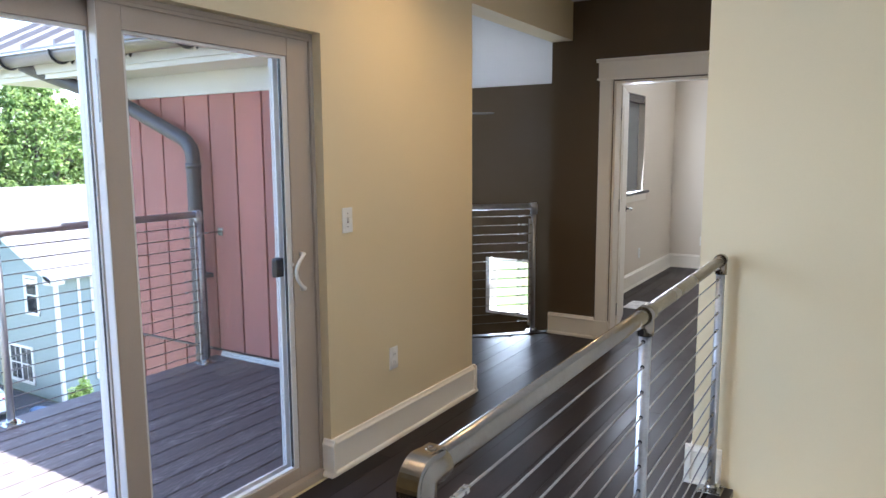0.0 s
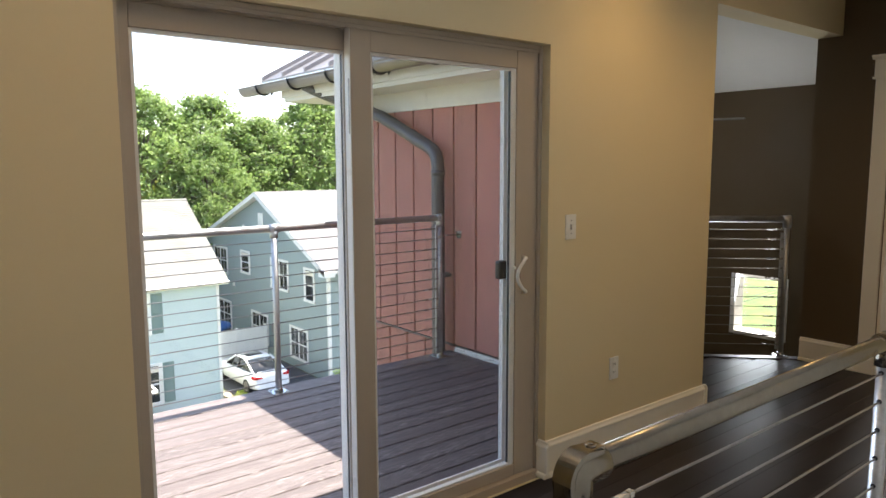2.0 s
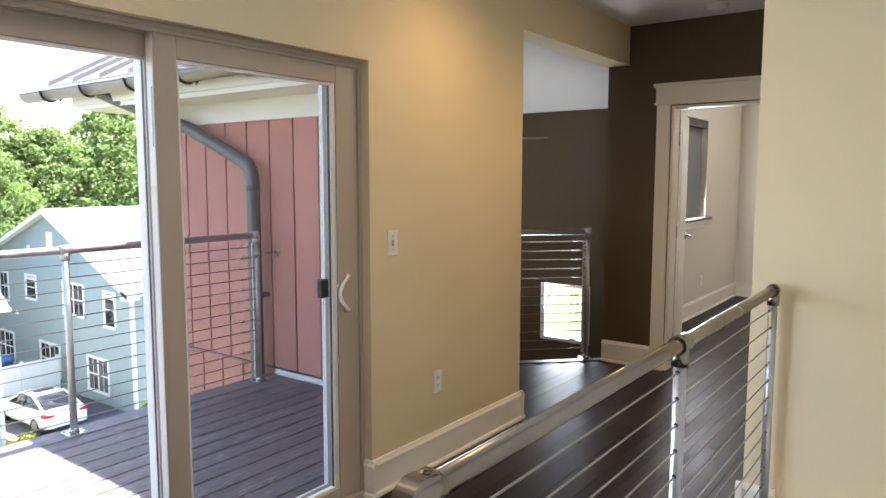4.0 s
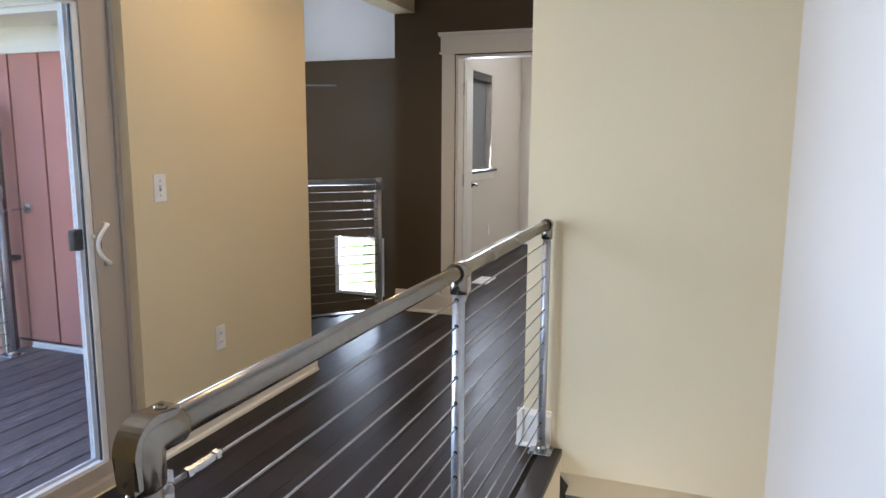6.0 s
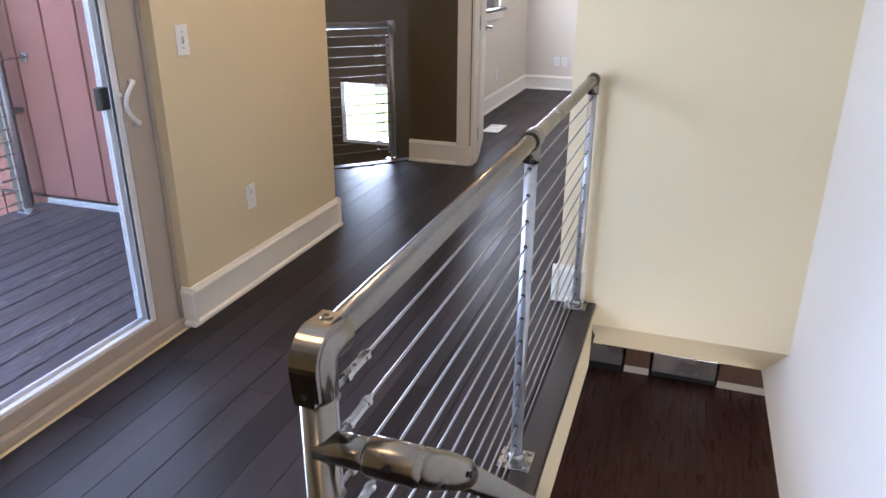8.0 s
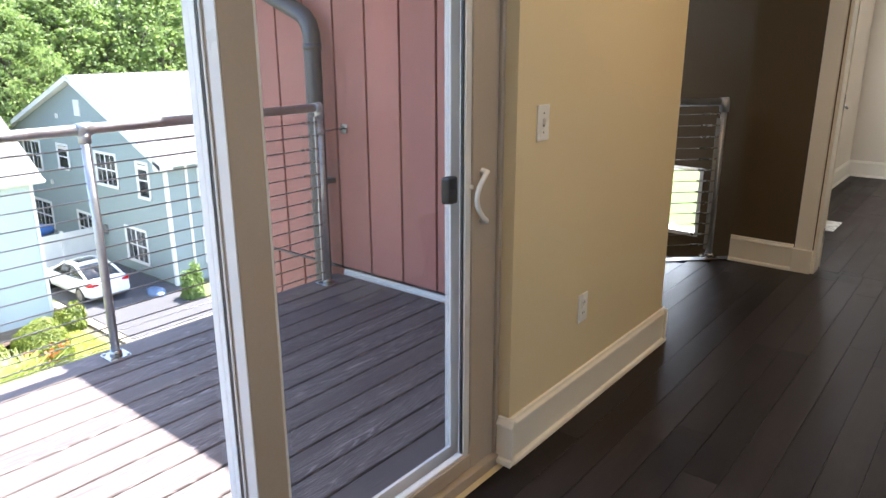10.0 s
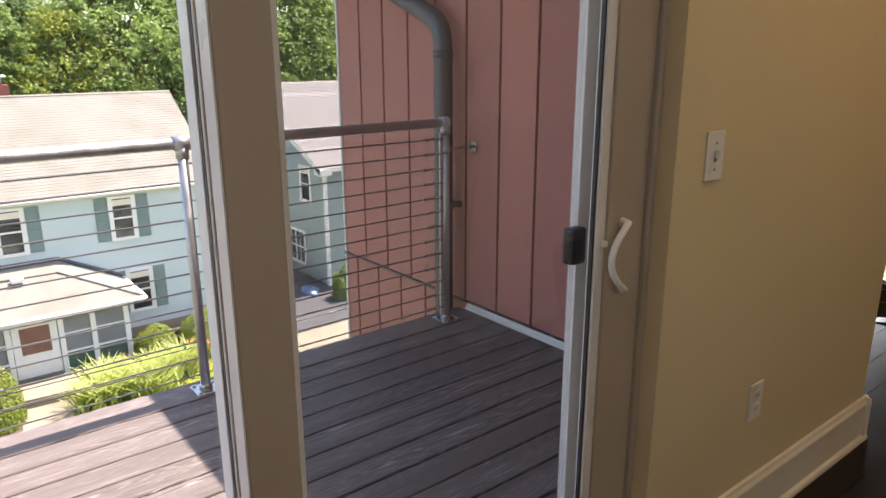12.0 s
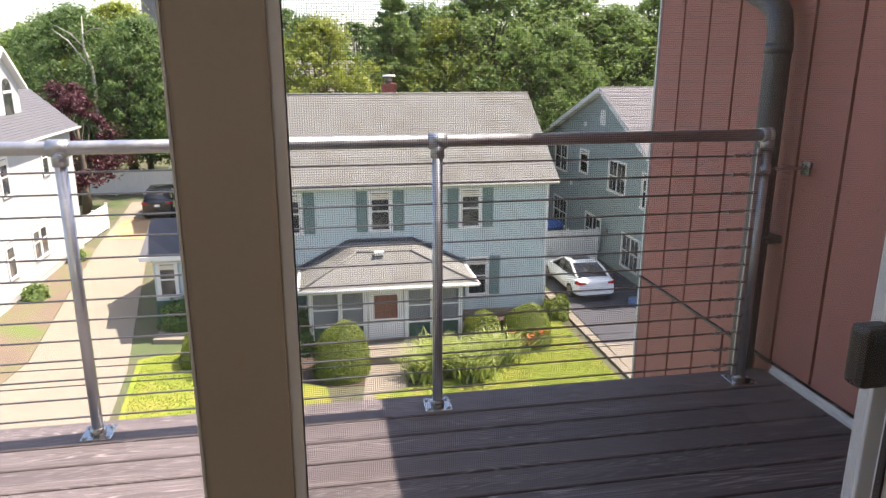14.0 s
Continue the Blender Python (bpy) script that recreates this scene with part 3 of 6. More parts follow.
o = thing("floor_register", (0.23, 6.45, 0), "white metal floor register set in dark planks", "floor vent")
part("frame", box(B(), 0.085, 6.34, 0.0, 0.245, 6.69, 0.006, 0.002), M_PLATE, o)
for i in range(13):
    y = 6.362 + i * 0.0242
    part("louvre", box(B(), 0.10, y, 0.005, 0.23, y + 0.014, 0.009, 0.001), M_PLATE, o)

# recessed ceiling lamps: trim ring, cone, warm lens
M_LENS = glow_mat("warm_lamp_lens", (1.0, 0.72, 0.42), 4.0)
def downlight(x, y, watts=LAMP_W):
    o = thing("ceiling_downlight", (x, y, CEIL), "round recessed ceiling lamp with a warm lens", "ceiling lamp", "ceiling lamps")
    part("trim_ring", tube(B(), [(x, y, CEIL), (x, y, CEIL - 0.006)], 0.085, 24), M_PLATE, o)
    part("lens", tube(B(), [(x, y, CEIL - 0.006), (x, y, CEIL - 0.010)], 0.062, 24), M_LENS, o)
    d = bpy.data.lights.new("downlight", "SPOT")
    d.energy, d.color, d.spot_size, d.spot_blend, d.shadow_soft_size = watts, (1.0, 0.63, 0.25), radians(150), 0.9, 0.06
    l = new("downlight_bulb", d)
    l.location = (x, y, CEIL - 0.03)
for x, y, k in ((0.85, 0.2, 0.75), (0.55, 2.55, 1.0), (0.85, 3.75, 1.1), (1.9, -1.8, 1.0)):
    downlight(x, y, LAMP_W * k)

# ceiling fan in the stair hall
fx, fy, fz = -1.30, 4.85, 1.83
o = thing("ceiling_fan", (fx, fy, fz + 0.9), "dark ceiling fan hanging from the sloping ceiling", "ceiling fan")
part("rod", tube(B(), [(fx, fy, 2.80), (fx, fy, fz + 0.06)], 0.014, 12), M_STEEL, o)
part("motor", tube(B(), [(fx, fy, fz + 0.07), (fx, fy, fz + 0.05), (fx, fy, fz - 0.05), (fx, fy, fz - 0.09)], [0.05, 0.11, 0.11, 0.06], 20), M_STEEL, o)
# unseen glowing bowl under the motor, added to brighten the dark hall
hall_fill = part("light_kit", tube(B(), [(fx, fy, fz - 0.09), (fx, fy, fz - 0.12), (fx, fy, fz - 0.17), (fx, fy, fz - 0.19)], [0.09, 0.10, 0.08, 0.03], 16), glow_mat("pale_lamp_bowl", (0.92, 0.96, 1.0), 13.0), o, "unseen glowing bowl added to brighten the hall")
M_BLADE = mat("grey_fan_blade", (0.16, 0.15, 0.15), 0.4, vary=0.1)
for k in range(4):
    a = radians(18 + 90 * k)
    u, v = Vector((math.cos(a), math.sin(a), 0)), Vector((-math.sin(a), math.cos(a), 0.15))
    bm = B()
    outline = [(0.16, -0.045), (0.60, -0.065), (0.65, -0.04), (0.66, 0.0), (0.65, 0.04), (0.60, 0.065), (0.16, 0.045)]
    lo = [bm.verts.new(Vector((fx, fy, fz)) + u * p + v * q) for p, q in outline]
    hi = [bm.verts.new(Vector((fx, fy, fz + 0.008)) + u * p + v * q) for p, q in outline]
    bm.faces.new(lo[::-1])
    bm.faces.new(hi)
    for i in range(7):
        bm.faces.new((lo[i], lo[(i + 1) % 7], hi[(i + 1) % 7], hi[i]))
    part("blade", bm, M_BLADE, o)


# ---------------------------------------------------------------- cable rails
def cable_rail(name, ends, at, z_top, label, group, steel, r_top=0.024, r_post=0.020, plate=0.052, cables=13, posts_holes=True, fit_end=0, rail_z0=0.0, first_z=0.070, step=0.0744, gauge=0.0028):
    """Posts at fractions of the straight run ends[0]..ends[1], a round top rail, tees, bolted base plates and taut cables."""
    p0, p1 = Vector((*ends[0], 0)), Vector((*ends[1], 0))
    d = (p1 - p0).normalized()
    s = Vector((-d.y, d.x, 0))
    up = Vector((0, 0, 1))
    o = thing(name, (p0.x, p0.y, rail_z0), label, "railing", group)
    part("top_rail", tube(B(), [p0 + up * z_top, p1 + up * z_top], r_top, 20), steel, o)
    posts = [p0 + (p1 - p0) * f for f in at]
    zs = [rail_z0 + first_z + i * step for i in range(cables)]
    for i, p in enumerate(posts):
        z0 = Vector((0, 0, rail_z0))
        po = part("post", tube(B(), [p + z0, p + up * (z_top - r_top * 0.6)], r_post, 18), M_GALV if name == "stair_railing" and at[i] > 0 else steel, o)
        if at[i] == 0 and name == "stair_railing":
            part("collar", tube(B(), [p + z0 + up * 0.006, p + z0 + up * 0.035], [r_post + 0.010, r_post + 0.004], 18), M_CHROME, po)
            continue
        part("tee", tube(B(), [p + up * (z_top - 0.062), p + up * (z_top - 0.012)], r_post + 0.006, 18), steel, po)
        a, b = p - d * (0.034 if 0 < at[i] else 0.0), p + d * (0.034 if at[i] < 1 else 0.0)
        part("tee_sleeve", tube(B(), [a + up * z_top, b + up * z_top], r_top + 0.006, 20), steel, po)
        part("collar", tube(B(), [p + z0 + up * 0.006, p + z0 + up * 0.035], [r_post + 0.010, r_post + 0.004], 18), M_CHROME, po)
        bm = B()
        bmesh.ops.create_cube(bm, size=1, matrix=Matrix.Translation(p + z0 + up * 0.005) @ Matrix((d, s, up)).transposed().to_4x4() @ Matrix.Diagonal((plate * 2, plate * 2, 0.008, 1)))
        bmesh.ops.bevel(bm, geom=list(bm.edges), offset=0.002, segments=1, affect="EDGES")
        bp = part("base_plate", bm, M_CHROME, po)
        for u in (-1, 1):
            for v in (-1, 1):
                q = p + z0 + d * (u * plate * 0.72) + s * (v * plate * 0.72)
                part("bolt", tube(B(), [q + up * 0.008, q + up * 0.016], [0.0085, 0.007], 6), M_CHROME, bp)
        if posts_holes and 0 < at[i] < 1:
            for z in zs:
                q = p + up * z
                part("grommet", tube(B(), [q - d * (r_post + 0.0022), q + d * (r_post + 0.0022)], 0.0062, 8), M_BLACK, po, "black cable grommet")
    first, last = posts[0], posts[-1]
    for z in zs:
        sag = 0.002
        mid = (first + last) / 2
        c = part("cable", tube(B(), [first + up * z + d * r_post, mid + up * (z - sag), last + up * z - d * r_post], gauge, 6), M_CABLE, o)
        for end, sign in ((first, 1), (last, -1)):
            if (fit_end == 1 and sign < 0) or (fit_end == 2 and sign > 0):
                q = end + up * z + d * (sign * r_post)
                part("ferrule", tube(B(), [q, q + d * (sign * 0.055)], 0.0050, 8), M_CHROME, c)
                continue
            q = end + up * z + d * (sign * r_post)
            fk = part("fork", tube(B(), [q + d * (sign * a) for a in (0.0, 0.006, 0.020, 0.026)], [0.006, 0.0085, 0.0085, 0.005], 8), M_CHROME, c)
            part("pin", tube(B(), [q + d * (sign * 0.013) - s * 0.0125, q + d * (sign * 0.013) + s * 0.0125], 0.0055, 8), M_GREYMETAL, fk)
            part("stud", tube(B(), [q + d * (sign * a) for a in (0.026, 0.054)], 0.0036, 8), M_GREYMETAL, c)
            tb_ = part("turnbuckle", tube(B(), [q + d * (sign * a) for a in (0.052, 0.060, 0.0605, 0.108, 0.1085, 0.118)], [0.0086, 0.0086, 0.0070, 0.0070, 0.0086, 0.0086], 6, True, False), M_CHROME, c)
            part("sleeve_end", tube(B(), [q + d * (sign * a) for a in (0.118, 0.128)], [0.0052, 0.0040], 8), M_CHROME, tb_)
    return o, posts, d, s


RX, RZ, NY = 1.552, 1.040, 0.476
o, posts, d, s = cable_rail("stair_railing", ((RX, NY), (RX, 2.835)), (0, 0.5, 1), RZ, "brushed steel pipe railing with taut cables beside the stair opening", "", M_STEEL, fit_end=1, r_top=0.0208, r_post=0.0180)
# rounded cast elbow over the newel and the bracket for the stair handrail
bm = B()
tube(bm, [(RX, NY, 0.982), (RX, NY, 0.985)] + arc((RX, NY + 0.010, 1.030), (0, -1, 0), (0, 0, 1), 0.010, 0, 90, 6) + [(RX, NY + 0.055, 1.040), (RX, NY + 0.058, 1.040)], [0.0245, 0.0262] + [0.0262] * 7 + [0.0262, 0.0245], 24)
part("elbow", bm, M_STEEL, o)
cap_out = [(NY + 0.013 - 0.043 * math.cos(radians(a)), 1.027 + 0.043 * math.sin(radians(a))) for a in range(0, 91, 9)]
cap_in = [(NY + 0.013 - 0.027 * math.cos(radians(a)), 1.027 + 0.027 * math.sin(radians(a))) for a in range(90, -1, -15)]
bm = prism(B(), [(NY - 0.030, 0.984)] + cap_out + [(NY + 0.050, 1.070), (NY + 0.050, 1.054)] + cap_in + [(NY - 0.014, 0.984)], "x", RX - 0.0175, RX + 0.0175)
bmesh.ops.bevel(bm, geom=[e for e in bm.edges if abs(e.verts[0].co.x - e.verts[1].co.x) < 1e-5], offset=0.004, segments=2, affect="EDGES")
cap = part("elbow_cap", bm, M_STEEL, o, "flat-faced cast steel corner")
part("cap_screw", tube(B(), [(RX, NY + 0.034, 1.067), (RX, NY + 0.034, 1.0725)], 0.008, 12), M_STEEL, cap)
part("socket", tube(B(), [(RX, NY + 0.034, 1.072), (RX, NY + 0.034, 1.0732)], 0.004, 6), M_BLACK, cap)
part("socket", tube(B(), [(RX, NY - 0.0295, 0.997), (RX, NY - 0.0308, 0.997)], 0.004, 8), M_BLACK, cap)
part("newel_sleeve", tube(B(), [(RX, NY, 0.012), (RX, NY, 0.99)], 0.0218, 22), M_STEEL, o)
part("flat_bar", box(B(), RX - 0.004, NY + 0.022, 0.03, RX + 0.004, NY + 0.045, 0.982, 0.001), M_GALV, o)
# horizontal stub with the swivel for the stair handrail
AZ = 0.914
arm = part("arm", tube(B(), [(RX, NY - 0.003, AZ), (RX + 0.085, NY - 0.003, AZ)], 0.0208, 18), M_STEEL, o)
kn = part("swivel_fitting", tube(B(), [(RX + 0.066, NY - 0.003, AZ), (RX + 0.070, NY - 0.003, AZ), (RX + 0.128, NY - 0.003, AZ), (RX + 0.135, NY - 0.001, AZ - 0.001)], [0.0235, 0.0255, 0.0255, 0.0235], 24), M_STEEL, o)
part("jaw", tube(B(), [(RX + 0.118, NY - 0.003, AZ), (RX + 0.136, NY - 0.001, AZ - 0.001), (RX + 0.149, NY + 0.009, AZ - 0.008), (RX + 0.157, NY + 0.026, AZ - 0.021), (RX + 0.160, NY + 0.050, AZ - 0.041), (RX + 0.160, NY + 0.078, AZ - 0.064)], [0.0238, 0.0246, 0.0244, 0.0236, 0.0226, 0.0206], 16), M_STEEL, kn)
part("jaw_bolt", tube(B(), [(RX + 0.182, NY + 0.034, AZ - 0.026), (RX + 0.186, NY + 0.034, AZ - 0.026)], 0.005, 8), M_BLACK, kn)
part("screw", tube(B(), [(RX + 0.10, NY - 0.0275, AZ + 0.008), (RX + 0.10, NY - 0.0295, AZ + 0.008)], 0.005, 8), M_BLACK, kn)
hr = thing("stair_handrail", (RX + 0.16, 0.55, 0.85), "brushed steel pipe handrail sloping down the stair", "handrail")
part("pipe", tube(B(), [(RX + 0.160, NY + 0.058, AZ - 0.048), (RX + 0.155, 1.54, -0.075), (RX + 0.15, 3.3, -1.70)], 0.0190, 18), M_STEEL, hr)
part("bracket", tube(B(), [(RX + 0.152, 2.5, -0.97), (RX + 0.152, 2.5, -1.05), (RX + 0.075, 2.5, -1.08)], 0.008, 10), M_STEEL, hr)

fo, fp, fd, fs = cable_rail("landing_railing", ((-0.295, 5.045), (-1.93, 3.45)), (0, 0.62), 1.063, "steel pipe railing with taut cables on the landing", "", M_GALV, fit_end=1, first_z=0.094)
bm = B()
tube(bm, [(-0.295, 5.045, 1.0), (-0.295, 5.045, 1.063), (-0.297, 5.043, 1.092)], [0.03, 0.032, 0.026], 16)
part("corner_fitting", bm, M_GALV, fo)
bm = B()
bmesh.ops.create_cube(bm, size=1, matrix=Matrix.Translation(fp[0] + fd * 0.031 + Vector((0, 0, 0.51))) @ Matrix((fd, fs, Vector((0, 0, 1)))).transposed().to_4x4() @ Matrix.Diagonal((0.024, 0.008, 0.90, 1)))
part("flat_bar", bm, M_GALV, fo)

# dark edge boards
bm = B()
box(bm, 1.548, 0.40, -0.03, 1.640, 2.888, 0.004, 0.004)
structure("trim_nosing", bm, M_DARKWOOD, "dark stained nosing board at the stair opening", "trim")
bm = B()
prism(bm, [(-0.13, 5.10), (-0.19, 5.14), (-1.93, 3.45), (-1.80, 3.45)], "z", -0.35, 0.006)
structure("trim_landing_nosing", bm, M_DARKWOOD, "dark stained nosing board at the landing edge", "trim")

# ---------------------------------------------------------------- stair and lower storey
st = thing("staircase", (2.05, 0.45, 0), "dark wooden staircase going down beside the wall", "staircase")
M_TREAD = mat("dark_tread_wood", (0.05, 0.03, 0.026), 0.3, vary=0.3, scale=4, fine=40, stretch=(0.6, 8, 8), bump=0.1)
for i in range(14):
    y, z = 0.43 + i * 0.212, -0.193 * (i + 1)
    part("tread", box(B(), 1.66, y - 0.02, z - 0.035, 2.485, y + 0.22, z, 0.006), M_TREAD, st)
    part("riser", box(B(), 1.66, y - 0.004, z, 2.485, y + 0.012, z + 0.157), M_WHITE, st)

KY = 7.19
M_INOX = mat("brushed_stainless_front", (0.55, 0.53, 0.50), 0.3, metal=1.0, vary=0.06, scale=3, fine=200, bump=0.0)
M_CAB = mat("brown_cabinet_wood", (0.16, 0.09, 0.055), 0.4, vary=0.25, scale=3, fine=40, stretch=(6, 6, 0.6), bump=0.06)
M_TOP = mat("grey_stone_top", (0.35, 0.33, 0.31), 0.25, vary=0.2, scale=12, fine=120, bump=0.02)
LF = -2.9
dwm = thing("dishwasher", (1.25, KY, LF), "stainless steel dishwasher under the lower kitchen counter", "dishwasher")
part("body", box(B(), 0.93, KY, LF + 0.02, 1.56, KY + 0.5, LF + 0.85), M_BLACK, dwm)
part("door", box(B(), 0.95, KY - 0.03, LF + 0.12, 1.59, KY, LF + 0.84, 0.006), M_INOX, dwm)
part("toe_kick", box(B(), 0.95, KY + 0.05, LF, 1.59, KY + 0.07, LF + 0.11), M_BLACK, dwm)
part("handle", tube(B(), [(1.0, KY - 0.06, LF + 0.74), (1.54, KY - 0.06, LF + 0.74)], 0.011, 10), M_CHROME, dwm)
rg = thing("kitchen_range", (2.2, KY, LF), "stainless steel range in the lower kitchen", "range")
part("body", box(B(), 1.92, KY + 0.05, LF + 0.02, 2.62, KY + 0.5, LF + 0.9), M_BLACK, rg)
part("drawer", box(B(), 1.93, KY - 0.0, LF + 0.10, 2.61, KY + 0.05, LF + 0.34, 0.006), M_INOX, rg)
part("oven_door", box(B(), 1.93, KY - 0.0, LF + 0.355, 2.61, KY + 0.05, LF + 0.86, 0.006), M_INOX, rg)
for x0, x1 in ((1.62, 1.90), (2.64, 3.24), (0.32, 0.92)):
    c = thing("base_cabinet", ((x0 + x1) / 2, KY, LF), "brown wooden base cabinet with a pale toe board", "cabinet", "lower kitchen cabinets")
    part("body", box(B(), x0, KY + 0.04, LF + 0.1, x1, KY + 0.5, LF + 0.86), M_CAB, c)
    part("drawer_front", box(B(), x0 + 0.012, KY + 0.018, LF + 0.64, x1 - 0.012, KY + 0.04, LF + 0.84, 0.003), M_CAB, c)
    part("door", box(B(), x0 + 0.012, KY + 0.018, LF + 0.13, x1 - 0.012, KY + 0.04, LF + 0.62, 0.003), M_CAB, c)
    part("toe_board", box(B(), x0, KY + 0.06, LF, x1, KY + 0.075, LF + 0.1), M_STUDY, c)
bm = B()
box(bm, 0.3, KY - 0.03, LF + 0.9, 3.26, KY + 0.5, LF + 0.935, 0.004)
whole("worktop", bm, M_TOP, "grey stone worktop along the lower kitchen", "worktop")

# ---------------------------------------------------------------- balcony
o, bposts, d, s = cable_rail("balcony_railing", ((-1.963, -2.25), (-1.963, 3.012)), (0, 0.25, 0.4952, 0.7425, 1), 1.082, "galvanised pipe balcony railing with steel cables", "", M_GALV, r_top=0.0235, r_post=0.0205, plate=0.055, fit_end=2, posts_holes=False, first_z=0.080, step=0.0767, gauge=0.0035)
part("end_cap", tube(B(), [(-1.963, 3.006, 1.082), (-1.963, 3.022, 1.082), (-1.963, 3.030, 1.082)], [0.031, 0.031, 0.022], 20), M_GALV, o)
part("flat_bar", box(B(), -1.968, 2.972, 0.03, -1.958, 2.992, 1.03), M_GALV, o)
br = thing("rail_bracket", (-1.96, 3.2, 0.945), "bright steel bracket tying the post to the red wall", "bracket")
part("strap", box(B(), -1.967, 3.03, 0.938, -1.953, 3.195, 0.950, 0.001), M_CHROME, br)
part("foot", box(B(), -1.975, 3.188, 0.915, -1.925, 3.199, 0.972, 0.002), M_CHROME, br)
part("clamp", tube(B(), [(-1.963, 3.012, 0.925), (-1.963, 3.012, 0.963)], 0.0255, 16), M_GALV, br)

# house behind the balcony: red board wall, frieze, eave, roof, gutter
RW = 3.20
bm = B()
box(bm, -3.33, RW + 0.022, -8.8, -T, RW + 0.06, 2.0)
prism(bm, [(RW + 0.06, -8.8), (6.15, -8.8), (6.15, 2.2), (4.5, 3.1), (RW + 0.06, 2.4)], "x", -3.33, -3.302)
wall_red = structure("wall_red", bm, M_REDGAP, "red vertical board wall of the house beside the balcony", "wall")
part("flashing", prism(B(), [(RW + 0.0215, 0.006), (RW - 0.014, 0.006), (RW - 0.014, 0.022), (RW - 0.004, 0.026), (RW - 0.004, 0.042), (RW + 0.0215, 0.042)], "x", -2.0, -T - 0.004), M_EXTWHITE, wall_red, "white metal flashing at the deck")
part("seam_flashing", box(B(), -3.345, RW - 0.012, 0.044, -2.02, RW + 0.021, 0.056), M_PIPE, wall_red)
part("corner_board", box(B(), -3.352, RW - 0.006, -8.8, -3.331, RW + 0.05, 1.92, 0.002), M_EXTWHITE, wall_red)
n_board = 12
for i in range(n_board):
    x0 = -3.325 + i * 0.2625
    x1 = min(x0 + 0.246, -T - 0.006)
    part("board", box(B(), x0, RW, 0.058, x1, RW + 0.022, 1.93, 0.002), M_RED, wall_red)
    for z in (0.35, 0.85, 1.35, 1.83):
        for u in (0.055, 0.20):
            if x0 + u < x1 and z < 1.9:
                part("nail", tube(B(), [(x0 + u, RW + 0.001, z), (x0 + u, RW - 0.0015, z)], 0.0045, 6), M_REDGAP, wall_red)
for i in range(11):
    x0 = -3.325 + (i - 0.45) * 0.2625
    part("board", box(B(), max(x0, -3.325), RW, -8.8, x0 + 0.246, RW + 0.022, 0.042, 0.002), M_RED, wall_red)
ev = tagged(new("roof_eave"), "white boxed eave with a grey metal roof and gutter", "roof", kind="structure")
ev.location = (-2.5, RW, 2.0)
part("frieze_board", box(B(), -3.36, RW - 0.02, 1.925, -T - 0.004, RW + 0.03, 2.085, 0.003), M_EXTWHITE, ev)
part("soffit", prism(B(), [(RW - 0.02, 2.085), (2.84, 2.085), (2.84, 2.24), (RW + 0.2, 2.42), (RW + 0.2, 2.085)], "x", -4.15, -T - 0.004), M_EXTWHITE, ev)
part("fascia", box(B(), -4.17, 2.815, 2.12, -0.20, 2.838, 2.275, 0.003), M_EXTWHITE, ev)
part("roof_sheet", prism(B(), [(2.74, 2.285), (2.74, 2.305), (4.5, 3.28), (6.5, 2.18), (6.5, 2.15), (4.5, 3.25)], "x", -4.45, -0.20), M_GREYMETAL, ev)
for i in range(10):
    x = -4.44 + i * 0.44
    part("standing_seam", prism(B(), [(2.74, 2.305), (2.74, 2.345), (4.5, 3.32), (6.5, 2.21), (6.5, 2.18), (4.5, 3.28)], "x", x, x + 0.025), M_GREYMETAL, ev)
gt = thing("gutter", (-2.5, 2.72, 2.2), "grey half-round metal gutter hung on dark hooks", "gutter")
bm = B()
ring = []
for x in (-4.78, -0.20):
    ring.append([bm.verts.new((x, 2.715 + r * math.cos(radians(a)), 2.245 + r * math.sin(radians(a)))) for r, aa in ((0.075, range(180, 361, 18)), (0.070, range(360, 179, -18))) for a in aa])
for i in range(len(ring[0])):
    j = (i + 1) % len(ring[0])
    f = bm.faces.new((ring[0][i], ring[0][j], ring[1][j], ring[1][i]))
    f.smooth = True
bm.faces.new(ring[0])
bm.faces.new(ring[1][::-1])
part("trough", bm, M_GREYMETAL, gt)
part("bead", tube(B(), [(-4.78, 2.640, 2.247), (-0.20, 2.640, 2.247)], 0.009, 8), M_GREYMETAL, gt)
for i in range(6):
    x = -4.35 + i * 0.68
    part("hook", tube(B(), arc((x, 2.715, 2.245), (0, 1, 0), (0, 0, 1), 0.083, 175, 330, 10) + [Vector((x, 2.80, 2.17)), Vector((x, 2.815, 2.20))], 0.010, 8), M_BLACK, gt, "dark curved hook")
ds = thing("downspout", (-2.09, 3.11, 1.57), "dark grey round downspout bending along the red wall", "downspout")
part("pipe", tube(B(), [(-3.60, 2.76, 2.20), (-3.55, 2.85, 2.15), (-2.84, 3.09, 1.885), (-2.22, 3.11, 1.622), (-2.168, 3.112, 1.594), (-2.128, 3.112, 1.552), (-2.110, 3.112, 1.49), (-2.108, 3.112, 1.44), (-2.108, 3.112, -8.7)], 0.052, 20), M_PIPE, ds)
part("joint_band", tube(B(), [(-2.108, 3.112, 1.40), (-2.108, 3.112, 1.44)], 0.056, 20), M_PIPE, ds)
part("strap", box(B(), -2.168, 3.11, 0.60, -2.048, 3.198, 0.63, 0.002), M_PIPE, ds)
